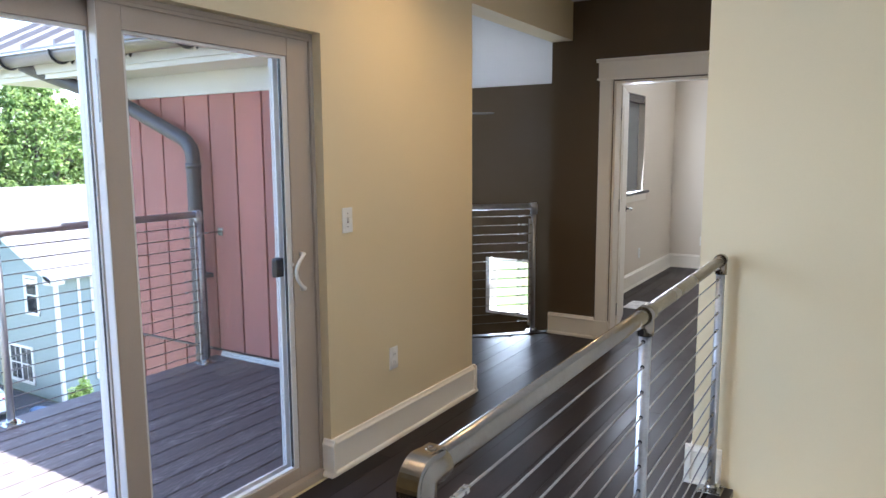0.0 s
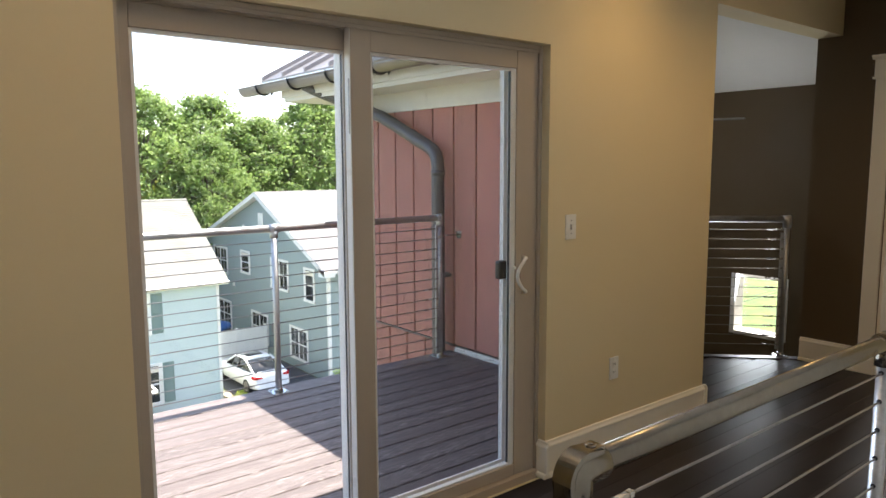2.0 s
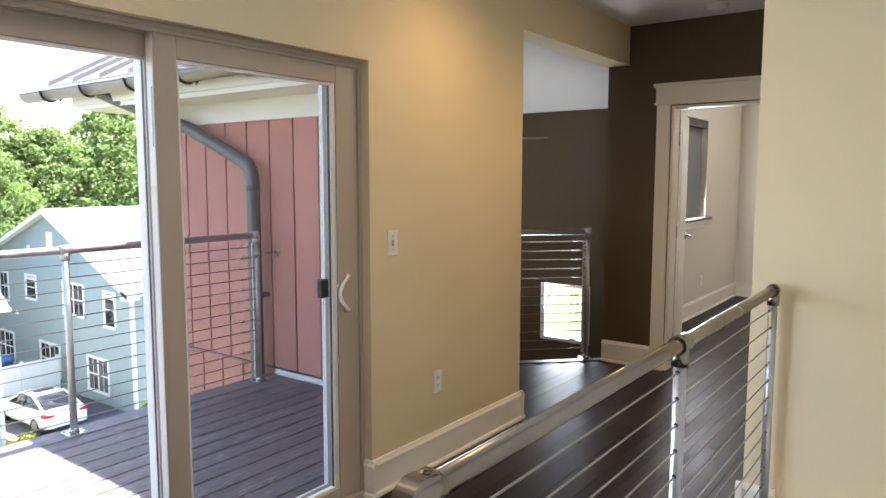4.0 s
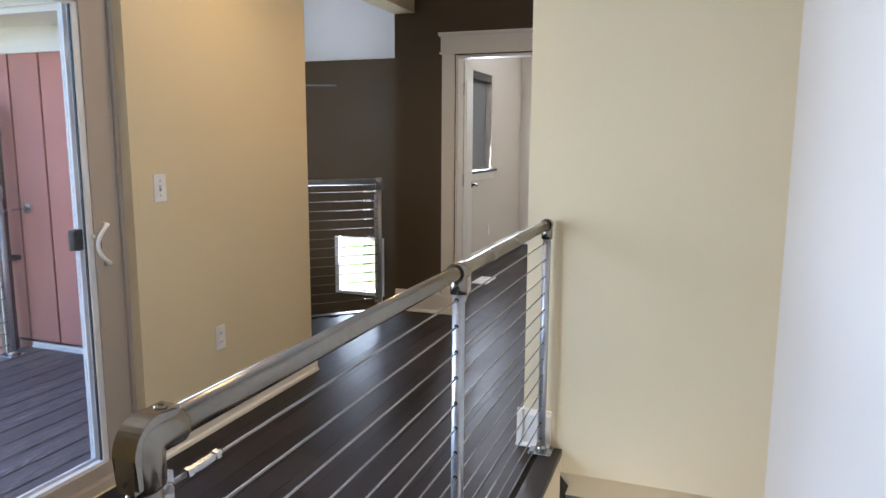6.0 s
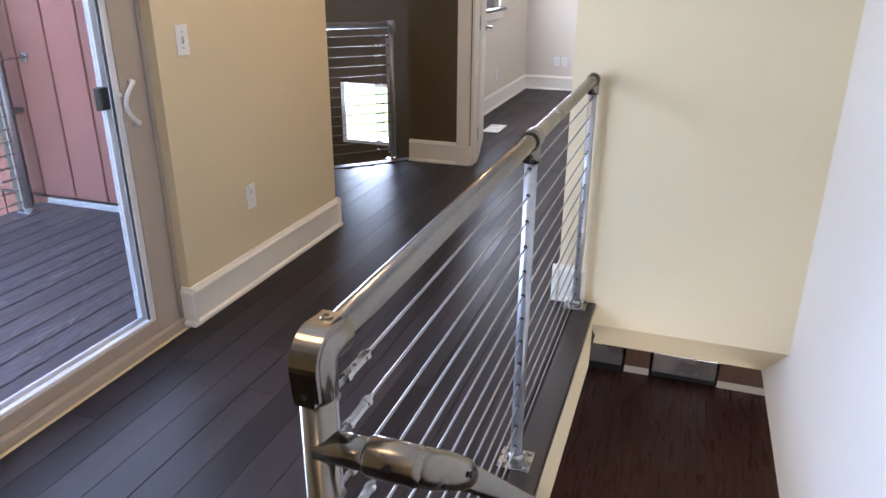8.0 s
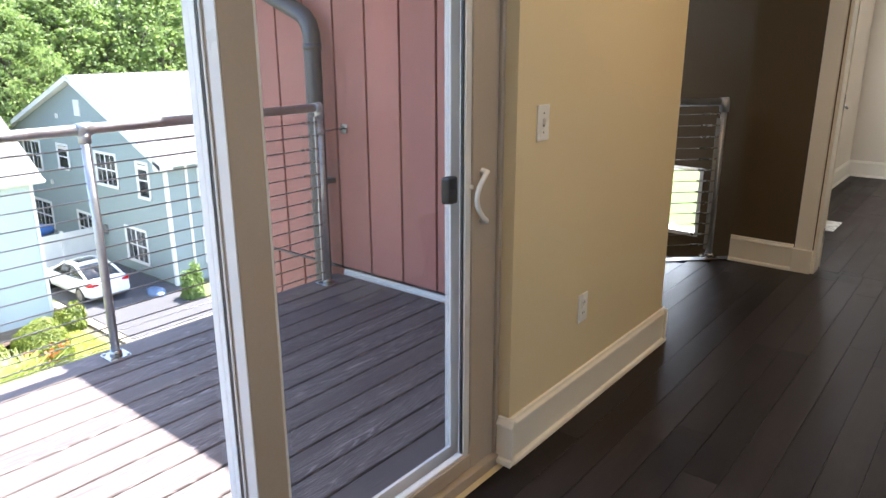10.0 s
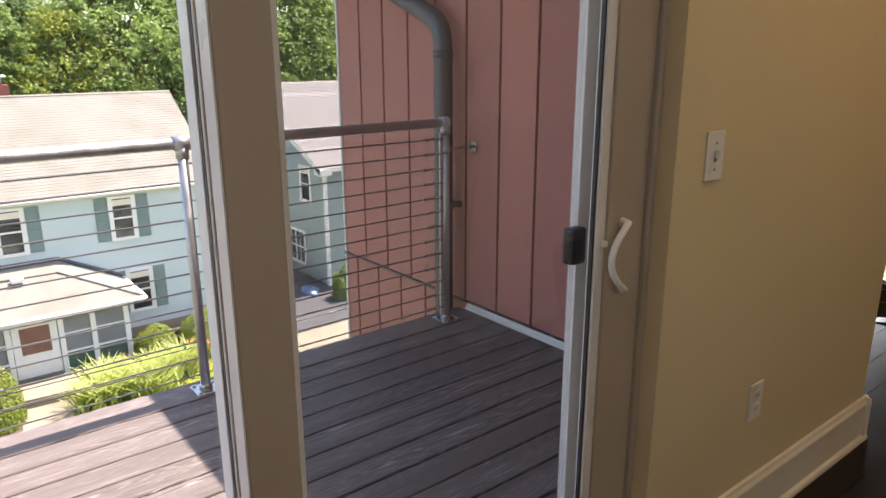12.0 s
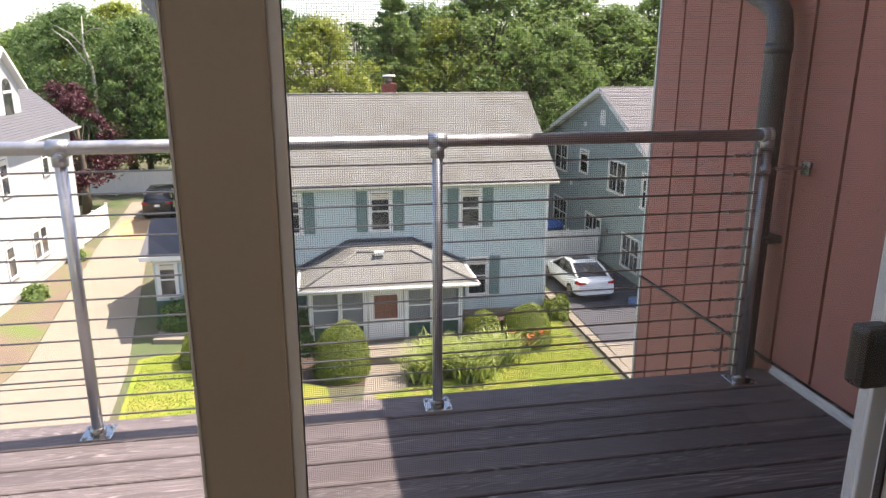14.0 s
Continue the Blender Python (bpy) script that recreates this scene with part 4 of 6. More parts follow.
# ---------------------------------------------------------------- outdoors: ground
GZ = -8.8
M_GROUND = mat("dry_ground", (0.11, 0.105, 0.055), 0.9, vary=0.35, scale=0.35, fine=6, bump=0.3, dist=0.03, tint=(0.055, 0.085, 0.025))
M_LAWN = mat("mown_lawn", (0.19, 0.235, 0.02), 0.9, vary=0.3, scale=1.2, fine=30, bump=0.6, dist=0.03, tint=(0.21, 0.20, 0.035))
M_BACKLAWN = mat("green_back_lawn", (0.07, 0.12, 0.02), 0.9, vary=0.4, scale=0.5, fine=8, bump=0.4, dist=0.03, tint=(0.12, 0.15, 0.035))
M_CONC = mat("worn_concrete", (0.245, 0.21, 0.155), 0.85, vary=0.15, scale=0.8, fine=20, bump=0.15, tint=(0.21, 0.18, 0.135))
M_ASPH = mat("worn_asphalt", (0.062, 0.062, 0.068), 0.85, vary=0.25, scale=1.0, fine=60, bump=0.2)
M_SOIL = mat("bark_mulch_soil", (0.075, 0.05, 0.035), 0.95, vary=0.4, scale=4, fine=40, bump=0.5, dist=0.03)
M_SHINGLE = mat("pale_asphalt_shingle", (0.195, 0.193, 0.17), 1.0, vary=0.16, scale=0.9, fine=14, bump=0.25, dist=0.01, tint=(0.155, 0.148, 0.125))
M_SHINGLE2 = mat("grey_asphalt_shingle", (0.19, 0.18, 0.175), 1.0, vary=0.14, scale=0.9, fine=14, bump=0.25, dist=0.01)
M_DARKROOF = mat("dark_shingle", (0.10, 0.10, 0.105), 0.9, vary=0.2, scale=1, fine=14, bump=0.2)
M_MINT = mat("mint_clapboard", (0.49, 0.565, 0.545), 0.65, vary=0.06, scale=0.8, fine=20, bump=0.05)
M_SLATE = mat("slate_green_clapboard", (0.265, 0.315, 0.305), 0.65, vary=0.06, scale=0.8, fine=20, bump=0.05)
M_WCLAP = mat("white_clapboard", (0.47, 0.465, 0.44), 0.65, vary=0.05, scale=0.8, fine=20, bump=0.05)
M_SHUT = mat("sage_shutter_paint", (0.16, 0.225, 0.20), 0.6, vary=0.1, scale=3, fine=30)
M_DGREEN = mat("dark_green_paint", (0.045, 0.10, 0.075), 0.6, vary=0.1, scale=3, fine=30)
M_DARKGLASS = mat("dark_room_behind_glass", (0.035, 0.038, 0.042), 0.08, vary=0.5, scale=1.5, fine=8, bump=0, rough_vary=0.02, tint=(0.10, 0.095, 0.085))
M_BRICK = mat("red_brick", (0.24, 0.07, 0.05), 0.85, vary=0.2, scale=3, fine=20, bump=0.2, piece=0.15)
M_DOORBROWN = mat("reddish_brown_door_panel", (0.20, 0.085, 0.06), 0.5, vary=0.15, scale=3, fine=30)
M_SCREENED = mat("grey_porch_screen", (0.20, 0.205, 0.21), 0.5, vary=0.3, scale=1.5, fine=30)
M_BARK = mat("grey_brown_bark", (0.12, 0.095, 0.07), 0.95, vary=0.3, scale=3, fine=20, bump=0.6, dist=0.03)


def leaf_mat(name, c0, c1, glow=0.35):
    m = bpy.data.materials.new(name)
    m.use_nodes = True
    n, ln = m.node_tree.nodes, m.node_tree.links
    b = n["Principled BSDF"]
    g = n.new("ShaderNodeNewGeometry")
    cr = n.new("ShaderNodeMix")
    cr.data_type = "RGBA"
    cr.inputs["A"].default_value, cr.inputs["B"].default_value = (*c0, 1), (*c1, 1)
    ln.new(g.outputs["Random Per Island"], cr.inputs[0])
    ln.new(cr.outputs["Result"], b.inputs["Base Color"])
    b.inputs["Roughness"].default_value = 0.5
    b.inputs["Specular IOR Level"].default_value = 0.35
    tr = n.new("ShaderNodeBsdfTranslucent")
    ln.new(cr.outputs["Result"], tr.inputs[0])
    mx = n.new("ShaderNodeMixShader")
    mx.inputs[0].default_value = glow
    ln.new(b.outputs[0], mx.inputs[1])
    ln.new(tr.outputs[0], mx.inputs[2])
    ln.new(mx.outputs[0], n["Material Output"].inputs[0])
    return m


M_LEAF = leaf_mat("green_leaves", (0.14, 0.22, 0.055), (0.29, 0.395, 0.125), 0.55)
M_LEAFY = leaf_mat("yellow_green_leaves", (0.23, 0.28, 0.04), (0.40, 0.44, 0.09), 0.5)
M_LEAFD = leaf_mat("deep_green_leaves", (0.085, 0.155, 0.045), (0.19, 0.275, 0.085), 0.5)
M_LEAFR = leaf_mat("maroon_leaves", (0.055, 0.016, 0.022), (0.12, 0.035, 0.04))
M_HEDGE = leaf_mat("clipped_hedge_leaves", (0.10, 0.145, 0.015), (0.21, 0.245, 0.03), 0.25)
M_BLADE = leaf_mat("lily_blades", (0.27, 0.34, 0.06), (0.52, 0.57, 0.20), 0.45)
M_GRASS = leaf_mat("grass_blades", (0.15, 0.21, 0.015), (0.28, 0.30, 0.04))
M_FLOWER = leaf_mat("orange_petals", (0.55, 0.10, 0.03), (0.65, 0.22, 0.06))

bm = B()
ring = [bm.verts.new((900 * math.cos(a) - 100, 900 * math.sin(a), GZ)) for a in (2 * math.pi * i / 48 for i in range(48))]
bm.faces.new(ring)
structure("ground", bm, M_GROUND, "dry earth and grass around the houses", "ground")


def patch(name, pts, z, material, label, category, depth=0.12):
    return structure(name, prism(B(), pts, "z", GZ - depth, GZ + z), material, label, category)


patch("lawn", [(-26.6, 10.5), (-17.0, 10.75), (-17.0, 2.6), (-19.4, 2.7), (-20.0, 5.0), (-22.8, 9.2)], 0.05, M_LAWN, "sunlit mown lawn beside the drive", "lawn")
patch("lawn_corner", [(-24.2, -3.4), (-23.4, -5.2), (-19.6, -4.85), (-17.0, -4.5), (-17.0, 1.6), (-20.2, 1.2), (-21.5, -1.6)], 0.05, M_LAWN, "bright mown lawn at the corner", "lawn")
patch("planting_bed", [(-25.5, -2.8), (-24.2, -3.4), (-21.5, -1.6), (-20.2, 1.4), (-20.0, 5.0), (-22.8, 9.2), (-26.6, 10.5), (-25.5, 10.4)], 0.02, M_SOIL, "dark mulched planting bed along the porch", "planting bed")
patch("drive_concrete", [(-14.0, -10.0), (-14.0, -4.6), (-22.5, -5.35), (-40.5, -8.4), (-53.0, -8.6), (-53.0, -12.2), (-39.7, -11.0), (-24.0, -8.9)], 0.03, M_CONC, "pale concrete driveway between the houses", "driveway")
patch("drive_asphalt", [(-33.0, 11.5), (-22.0, 11.4), (-22.0, 15.5), (-33.0, 15.5)], 0.025, M_ASPH, "dark asphalt driveway beside the grey house", "driveway")
patch("pavement_apron", [(-22.0, 11.4), (-14.0, 11.2), (-14.0, 18.0), (-22.0, 15.5)], 0.035, M_CONC, "pale concrete apron of the driveway", "pavement")
patch("kerb", [(-28.0, 10.95), (-19.6, 10.98), (-17.0, 11.0), (-17.0, 11.25), (-28.0, 11.3)], 0.10, M_CONC, "pale concrete kerb along the lawn", "kerb")
patch("pavement_path", [(-22.6, 2.75), (-17.0, 2.0), (-17.0, 3.3), (-22.4, 4.2)], 0.04, M_CONC, "concrete path to the porch door", "path")
patch("lawn_north", [(-60.0, 30.0), (10.0, 30.0), (10.0, 90.0), (-60.0, 90.0)], 0.03, M_BACKLAWN, "wide sunlit lawn behind the house", "lawn")
M_DIRT = mat("dry_dirt_with_weeds", (0.17, 0.125, 0.085), 0.95, vary=0.3, scale=0.45, fine=9, bump=0.4, dist=0.03, tint=(0.10, 0.13, 0.035))
M_SAND = mat("orange_sandy_gravel", (0.40, 0.255, 0.12), 0.95, vary=0.2, scale=0.9, fine=14, bump=0.3, dist=0.02, tint=(0.33, 0.25, 0.16))
patch("dirt_strip", [(-14.0, -11.75), (-14.0, -10.05), (-24.0, -8.95), (-39.7, -11.05), (-40.2, -11.75)], 0.02, M_DIRT, "dry dirt strip with weeds beside the white house", "ground")
patch("gravel_patch", [(-41.2, -8.75), (-41.6, -11.0), (-46.5, -11.4), (-47.6, -10.4), (-46.8, -8.9), (-44.0, -8.5)], 0.045, M_SAND, "orange sandy gravel at the end of the drive", "gravel")
patch("porch_step", [(-22.9, 2.6), (-21.6, 2.5), (-21.5, 4.3), (-22.9, 4.3)], 0.32, M_CONC, "grey concrete step at the porch door", "step")
patch("pavement_slab", [(-26.6, -4.9), (-24.9, -5.0), (-24.7, -3.6), (-26.4, -3.5)], 0.18, M_CONC, "pale stone slab beside the wing", "slab")


# ---------------------------------------------------------------- outdoors: houses
def laps(bm, o, u, v, n, span, height, pitch, proud=0.014):
    """Overlapping courses: from o, along u for span(h) -> (a, b) at height h along v, each course leaning out along n at its foot."""
    o, u, v, n = Vector(o), Vector(u), Vector(v), Vector(n)
    k = int(math.ceil(height / pitch))
    for i in range(k):
        h0, h1 = i * pitch, min((i + 1) * pitch, height)
        a0, b0 = span(h0)
        a1, b1 = span(h1)
        p = [o + u * a0 + v * h0 + n * proud, o + u * b0 + v * h0 + n * proud, o + u * b1 + v * h1 + n * 0.002, o + u * a1 + v * h1 + n * 0.002]
        q = [o + u * a0 + v * h0 + n * 0.002, o + u * b0 + v * h0 + n * 0.002]
        vs = [bm.verts.new(w) for w in p + q]
        bm.faces.new(vs[:4])
        bm.faces.new((vs[0], vs[4], vs[5], vs[1]))
    return bm


def oriented(bm, c, u, n, w0, w1, z0, z1, d0, d1):
    """A box on a facade: along u from w0 to w1, up from z0 to z1, out along n from d0 to d1, all from the point c."""
    c, u, n = Vector(c), Vector(u), Vector(n)
    vs = [bm.verts.new(c + u * a + n * d + Vector((0, 0, z))) for a in (w0, w1) for d in (d0, d1) for z in (z0, z1)]
    for q in ((0, 1, 3, 2), (4, 6, 7, 5), (0, 4, 5, 1), (2, 3, 7, 6), (0, 2, 6, 4), (1, 5, 7, 3)):
        bm.faces.new([vs[i] for i in q])
    return bm


def house_window(parent, c, u, n, w, h, lights=1, shutters=False, muntin=True, trim=0.10):
    """A double-hung window, its foot's middle at c; u along the wall, n outwards."""
    fr = part("window", oriented(B(), c, u, n, -w / 2 - trim, -w / 2, -trim, h + trim, 0.01, 0.055), M_EXTWHITE, parent, "white-trimmed window")
    part("frame", oriented(B(), c, u, n, w / 2, w / 2 + trim, -trim, h + trim, 0.01, 0.055), M_EXTWHITE, fr)
    part("head", oriented(B(), c, u, n, -w / 2, w / 2, h, h + trim, 0.01, 0.06), M_EXTWHITE, fr)
    part("sill", oriented(B(), c, u, n, -w / 2 - trim, w / 2 + trim, -trim, 0, 0.005, 0.085), M_EXTWHITE, fr)
    step = w / lights
    for i in range(lights):
        a = -w / 2 + i * step
        part("pane", oriented(B(), c, u, n, a, a + step, 0, h, 0.012, 0.022), M_DARKGLASS, fr)
        part("meeting_rail", oriented(B(), c, u, n, a, a + step, h * 0.5 - 0.03, h * 0.5 + 0.03, 0.02, 0.045), M_EXTWHITE, fr)
        for b0 in (a, a + step - 0.045):
            part("sash_stile", oriented(B(), c, u, n, b0, b0 + 0.045, 0, h, 0.02, 0.040), M_EXTWHITE, fr)
        if muntin and lights > 1:
            part("muntin", oriented(B(), c, u, n, a + step / 2 - 0.012, a + step / 2 + 0.012, 0, h, 0.02, 0.030), M_EXTWHITE, fr)
        if lights == 1:
            part("blind", oriented(B(), c, u, n, a + 0.045, a + step - 0.045, h * 0.82, h * 0.97, 0.021, 0.026), M_STUDY, fr)
    if shutters:
        for s in (-1, 1):
            a = s * (w / 2 + trim + 0.24) - 0.21
            sh = part("shutter", oriented(B(), c, u, n, a, a + 0.42, -0.08, h + 0.08, 0.012, 0.035), M_SHUT, fr, "sage green shutter")
            for j in range(2):
                z0 = 0.02 + j * (h * 0.5 + 0.01)
                part("louvre_panel", laps(B(), Vector(c) + Vector(n) * 0.034 + Vector((0, 0, z0)), u, (0, 0, 1), n, lambda q, a=a: (a + 0.05, a + 0.37), h * 0.46, 0.06, 0.02), M_SHUT, sh)
    return fr


def house(name, label, at):
    return thing(name, at, label, "house", "neighbouring houses")


# mint house across the garden: ridge along y
HX, HY0, HY1, EZ, RZ2, DEP = -25.6, -2.85, 10.2, -3.15, -0.18, 8.8
h = house("clapboard_house", "mint green clapboard house with pale shingle roof and sage shutters", (HX - 4, 3.6, GZ))
X, Y, Z = Vector((1, 0, 0)), Vector((0, 1, 0)), Vector((0, 0, 1))
part("wall_core", prism(B(), [(HX - 0.01, GZ), (HX - DEP, GZ), (HX - DEP, EZ), (HX - DEP / 2, RZ2 - 0.15), (HX - 0.01, EZ)], "y", HY0 + 0.02, HY1 - 0.02), M_MINT, h)
part("siding", laps(B(), (HX, 0, GZ + 0.35), Y, Z, X, lambda q: (HY0, HY1), EZ - GZ - 0.35, 0.125), M_MINT, h)
def gable_span(q):
    z = GZ + 0.35 + q
    t = max(0.0, min(1.0, (z - EZ) / (RZ2 - 0.15 - EZ)))
    return (-DEP + DEP / 2 * t, -DEP / 2 * t)
part("siding", laps(B(), (HX, HY1, GZ + 0.35), X, Z, Y, gable_span, RZ2 - 0.2 - GZ - 0.35, 0.125), M_MINT, h)
part("foundation", box(B(), HX - DEP, HY0, GZ, HX + 0.01, HY1, GZ + 0.35), M_CONC, h)
for y in (HY0 - 0.02, HY1 - 0.10):
    part("corner_board", box(B(), HX - 0.02, y, GZ + 0.35, HX + 0.03, y + 0.12, EZ), M_EXTWHITE, h)
rise, run = RZ2 - EZ + 0.12, DEP / 2 + 0.22
sl_ = math.hypot(rise, run)
upv = Vector((-run, 0, rise)).normalized()
nrm = Vector((rise, 0, run)).normalized()
part("roof", laps(B(), (HX + 0.20, 0, EZ - 0.02), Y, upv, nrm, lambda q: (HY0 - 0.36, HY1 + 0.36), sl_, 0.15, 0.009), M_SHINGLE, h)
part("roof", prism(B(), [(HX + 0.20, EZ - 0.05), (HX - DEP / 2 - 0.02, RZ2 + 0.07), (HX - DEP - 0.4, EZ - 0.05), (HX - DEP - 0.4, EZ - 0.12), (HX - DEP / 2, RZ2 - 0.12), (HX + 0.20, EZ - 0.12)], "y", HY0 - 0.36, HY1 + 0.36), M_SHINGLE, h)
part("ridge_cap", tube(B(), [(HX - DEP / 2 - 0.02, HY0 - 0.36, RZ2 + 0.08), (HX - DEP / 2 - 0.02, HY1 + 0.36, RZ2 + 0.08)], 0.07, 8), M_SHINGLE, h)
part("eave_fascia", box(B(), HX + 0.185, HY0 - 0.36, EZ - 0.20, HX + 0.22, HY1 + 0.36, EZ - 0.03), M_EXTWHITE, h)
part("eave_soffit", box(B(), HX + 0.02, HY0 - 0.36, EZ - 0.19, HX + 0.185, HY1 + 0.36, EZ - 0.16), M_EXTWHITE, h)
part("eave_gutter", tube(B(), [(HX + 0.27, HY0 - 0.36, EZ - 0.10), (HX + 0.27, HY1 + 0.36, EZ - 0.10)], 0.06, 10), M_EXTWHITE, h)
part("rain_pipe", tube(B(), [(HX + 0.25, HY0 + 0.2, EZ - 0.15), (HX + 0.09, HY0 + 0.25, EZ - 0.55), (HX + 0.07, HY0 + 0.25, GZ + 0.2)], 0.045, 10), M_EXTWHITE, h)
for y in (0.15, 3.52, 7.04):
    house_window(h, (HX, y, -4.95), Y, X, 0.72, 1.42, 1, True)
for y in (-0.35, 7.35):
    house_window(h, (HX, y, -7.75), Y, X, 0.75, 1.45, 1, True)
ch = part("chimney", box(B(), HX - DEP / 2 - 0.75, 4.15, RZ2 - 0.5, HX - DEP / 2 - 0.2, 4.75, 0.35, 0.01), M_BRICK, h, "red brick chimney with a white cap")
part("flue", tube(B(), [(HX - DEP / 2 - 0.47, 4.45, 0.35), (HX - DEP / 2 - 0.47, 4.45, 0.62)], 0.13, 12), M_GREYMETAL, ch)
part("cap", tube(B(), [(HX - DEP / 2 - 0.47, 4.45, 0.62), (HX - DEP / 2 - 0.47, 4.45, 0.70)], [0.30, 0.26], 12), M_EXTWHITE, ch)
# enclosed porch with a hipped roof
po = thing("porch", (-23.2, 3.5, GZ), "enclosed white porch with screens and a hipped shingle roof", "porch")
PX, PY0, PY1, PE = -23.15, 0.70, 6.25, -6.42
part("porch_floor", box(B(), HX + 0.03, PY0, GZ, PX, PY1, GZ + 0.35), M_CONC, po)
bm = B()
tp = -5.42
p = [Vector(q) for q in ((PX + 0.35, PY0 - 0.32, PE), (PX + 0.35, PY1 + 0.52, PE), (HX + 0.03, PY1 + 0.52, PE), (HX + 0.03, PY0 - 0.32, PE),
                         (HX + 0.03, 2.3, tp), (HX + 0.03, 4.75, tp), (PX - 1.3, 2.5, tp - 0.12), (PX - 1.3, 4.5, tp - 0.12))]
v = [bm.verts.new(q) for q in p]
for f in ((0, 1, 7, 6), (1, 2, 5, 7), (3, 0, 6, 4), (4, 6, 7, 5), (0, 3, 2, 1)):
    bm.faces.new([v[i] for i in f])
part("porch_roof", bm, M_SHINGLE, po)
for a, b in ((p[0], p[6]), (p[1], p[7]), (p[6], p[7])):
    part("hip_cap", tube(B(), [a + Z * 0.02, b + Z * 0.02], 0.04, 6), M_SHINGLE, po)
for a, b in ((p[3] , p[4]), (p[4], p[5]), (p[5], p[2])):
    part("wall_flashing", tube(B(), [a + Z * 0.06, b + Z * 0.06], 0.07, 6), M_DARKROOF, po)
part("vent", box(B(), PX - 1.2, 3.15, tp - 0.16, PX - 0.95, 3.5, tp - 0.04, 0.01), M_EXTWHITE, po)
for a, b in ((p[0], p[1]), (p[1], p[2]), (p[3], p[0])):
    part("eave_gutter", tube(B(), [a - Z * 0.03, b - Z * 0.03], 0.075, 8), M_EXTWHITE, po)
part("beam", box(B(), PX - 0.14, PY0, PE - 0.25, PX, PY1, PE - 0.02, 0.01), M_EXTWHITE, po)
for y in (PY0, 1.72, 2.62, 4.10, 5.05, PY1 - 0.16):
    part("post", box(B(), PX - 0.14, y, GZ + 0.02, PX + 0.02, y + 0.16, PE - 0.2, 0.01), M_EXTWHITE, po)
for a, b in ((0.86, 1.72), (1.88, 2.62), (4.26, 5.05), (5.21, PY1 - 0.16)):
    part("screen", box(B(), PX - 0.09, a, GZ + 0.95, PX - 0.06, b, PE - 0.25), M_SCREENED, po, "grey porch screen")
    part("sash_rail", box(B(), PX - 0.10, a, GZ + 1.52, PX - 0.04, b, GZ + 1.57), M_EXTWHITE, po)
    part("knee_panel", box(B(), PX - 0.10, a, GZ + 0.05, PX - 0.05, b, GZ + 0.90), M_DGREEN, po, "dark green panel")
    part("sill", box(B(), PX - 0.12, a, GZ + 0.90, PX + 0.01, b, GZ + 0.95), M_EXTWHITE, po)
dr = part("door", box(B(), PX - 0.09, 2.80, GZ + 0.25, PX - 0.03, 4.08, PE - 0.26, 0.01), M_EXTWHITE, po, "white porch door with a reddish panel")
part("door_panel", box(B(), PX - 0.035, 3.02, GZ + 1.12, PX - 0.015, 3.86, PE - 0.38), M_DOORBROWN, dr)
part("side_screen", box(B(), HX + 0.03, PY1 - 0.1, GZ + 0.95, PX - 0.14, PY1 - 0.06, PE - 0.1), M_SCREENED, po)
part("side_panel", box(B(), HX + 0.03, PY1 - 0.12, GZ + 0.05, PX - 0.14, PY1 - 0.04, GZ + 0.95), M_DGREEN, po)
part("side_screen", box(B(), HX + 0.03, PY0 + 0.06, GZ + 0.05, PX - 0.14, PY0 + 0.10, PE - 0.1), M_SCREENED, po)
# low wing at the far end of the mint house
wg = house("house_wing", "low pale wing with a dark shingle roof and white windows", (-28.5, -4.3, GZ))
part("wall", box(B(), -32.0, -5.25, GZ, -27.2, HY0 - 0.03, -5.95), M_MINT, wg)
part("roof", prism(B(), [(-26.85, -6.02), (-29.5, -5.05), (-32.3, -6.02), (-32.3, -6.12), (-26.85, -6.12)], "y", -5.65, HY0 - 0.03), M_DARKROOF, wg)
part("fascia", box(B(), -26.86, -5.66, -6.16, -26.82, HY0 - 0.03, -5.99), M_EXTWHITE, wg)
part("foundation", box(B(), -27.22, -5.27, GZ, -27.17, HY0 - 0.03, GZ + 0.9), M_DGREEN, wg)
for y in (-4.75, -3.75):
    house_window(wg, (-27.2, y, -7.65), Y, X, 0.62, 1.25, 1)
part("wall", box(B(), -27.3, -5.3, -6.35, -27.16, HY0 - 0.03, -6.02), M_EXTWHITE, wg)

# slate-green house: its gable faces the drive
BY, BX0, BX1, BR, BPK, BE = 15.6, -42.4, -26.15, -33.1, 0.05, -3.2
h = house("gable_house", "slate green clapboard house with white trim and grey roof", (BR, 20, GZ))
part("wall_core", prism(B(), [(BX0, GZ), (BX1, GZ), (BX1, BE), (BR, BPK - 0.25), (BX0, BE)], "y", BY + 0.02, 27.0), M_SLATE, h)
def b_span(q):
    z = GZ + 0.2 + q
    t = max(0.0, min(1.0, (z - BE) / (BPK - 0.25 - BE)))
    return (BX0 + (BR - BX0) * t, BX1 + (BR - BX1) * t)
part("siding", laps(B(), (0, BY, GZ + 0.2), X, Z, -Y, b_span, BPK - 0.3 - GZ - 0.2, 0.12), M_SLATE, h)
part("siding", laps(B(), (BX1, 0, GZ + 0.2), Y, Z, X, lambda q: (BY, 27.0), BE - GZ - 0.2, 0.12), M_SLATE, h)
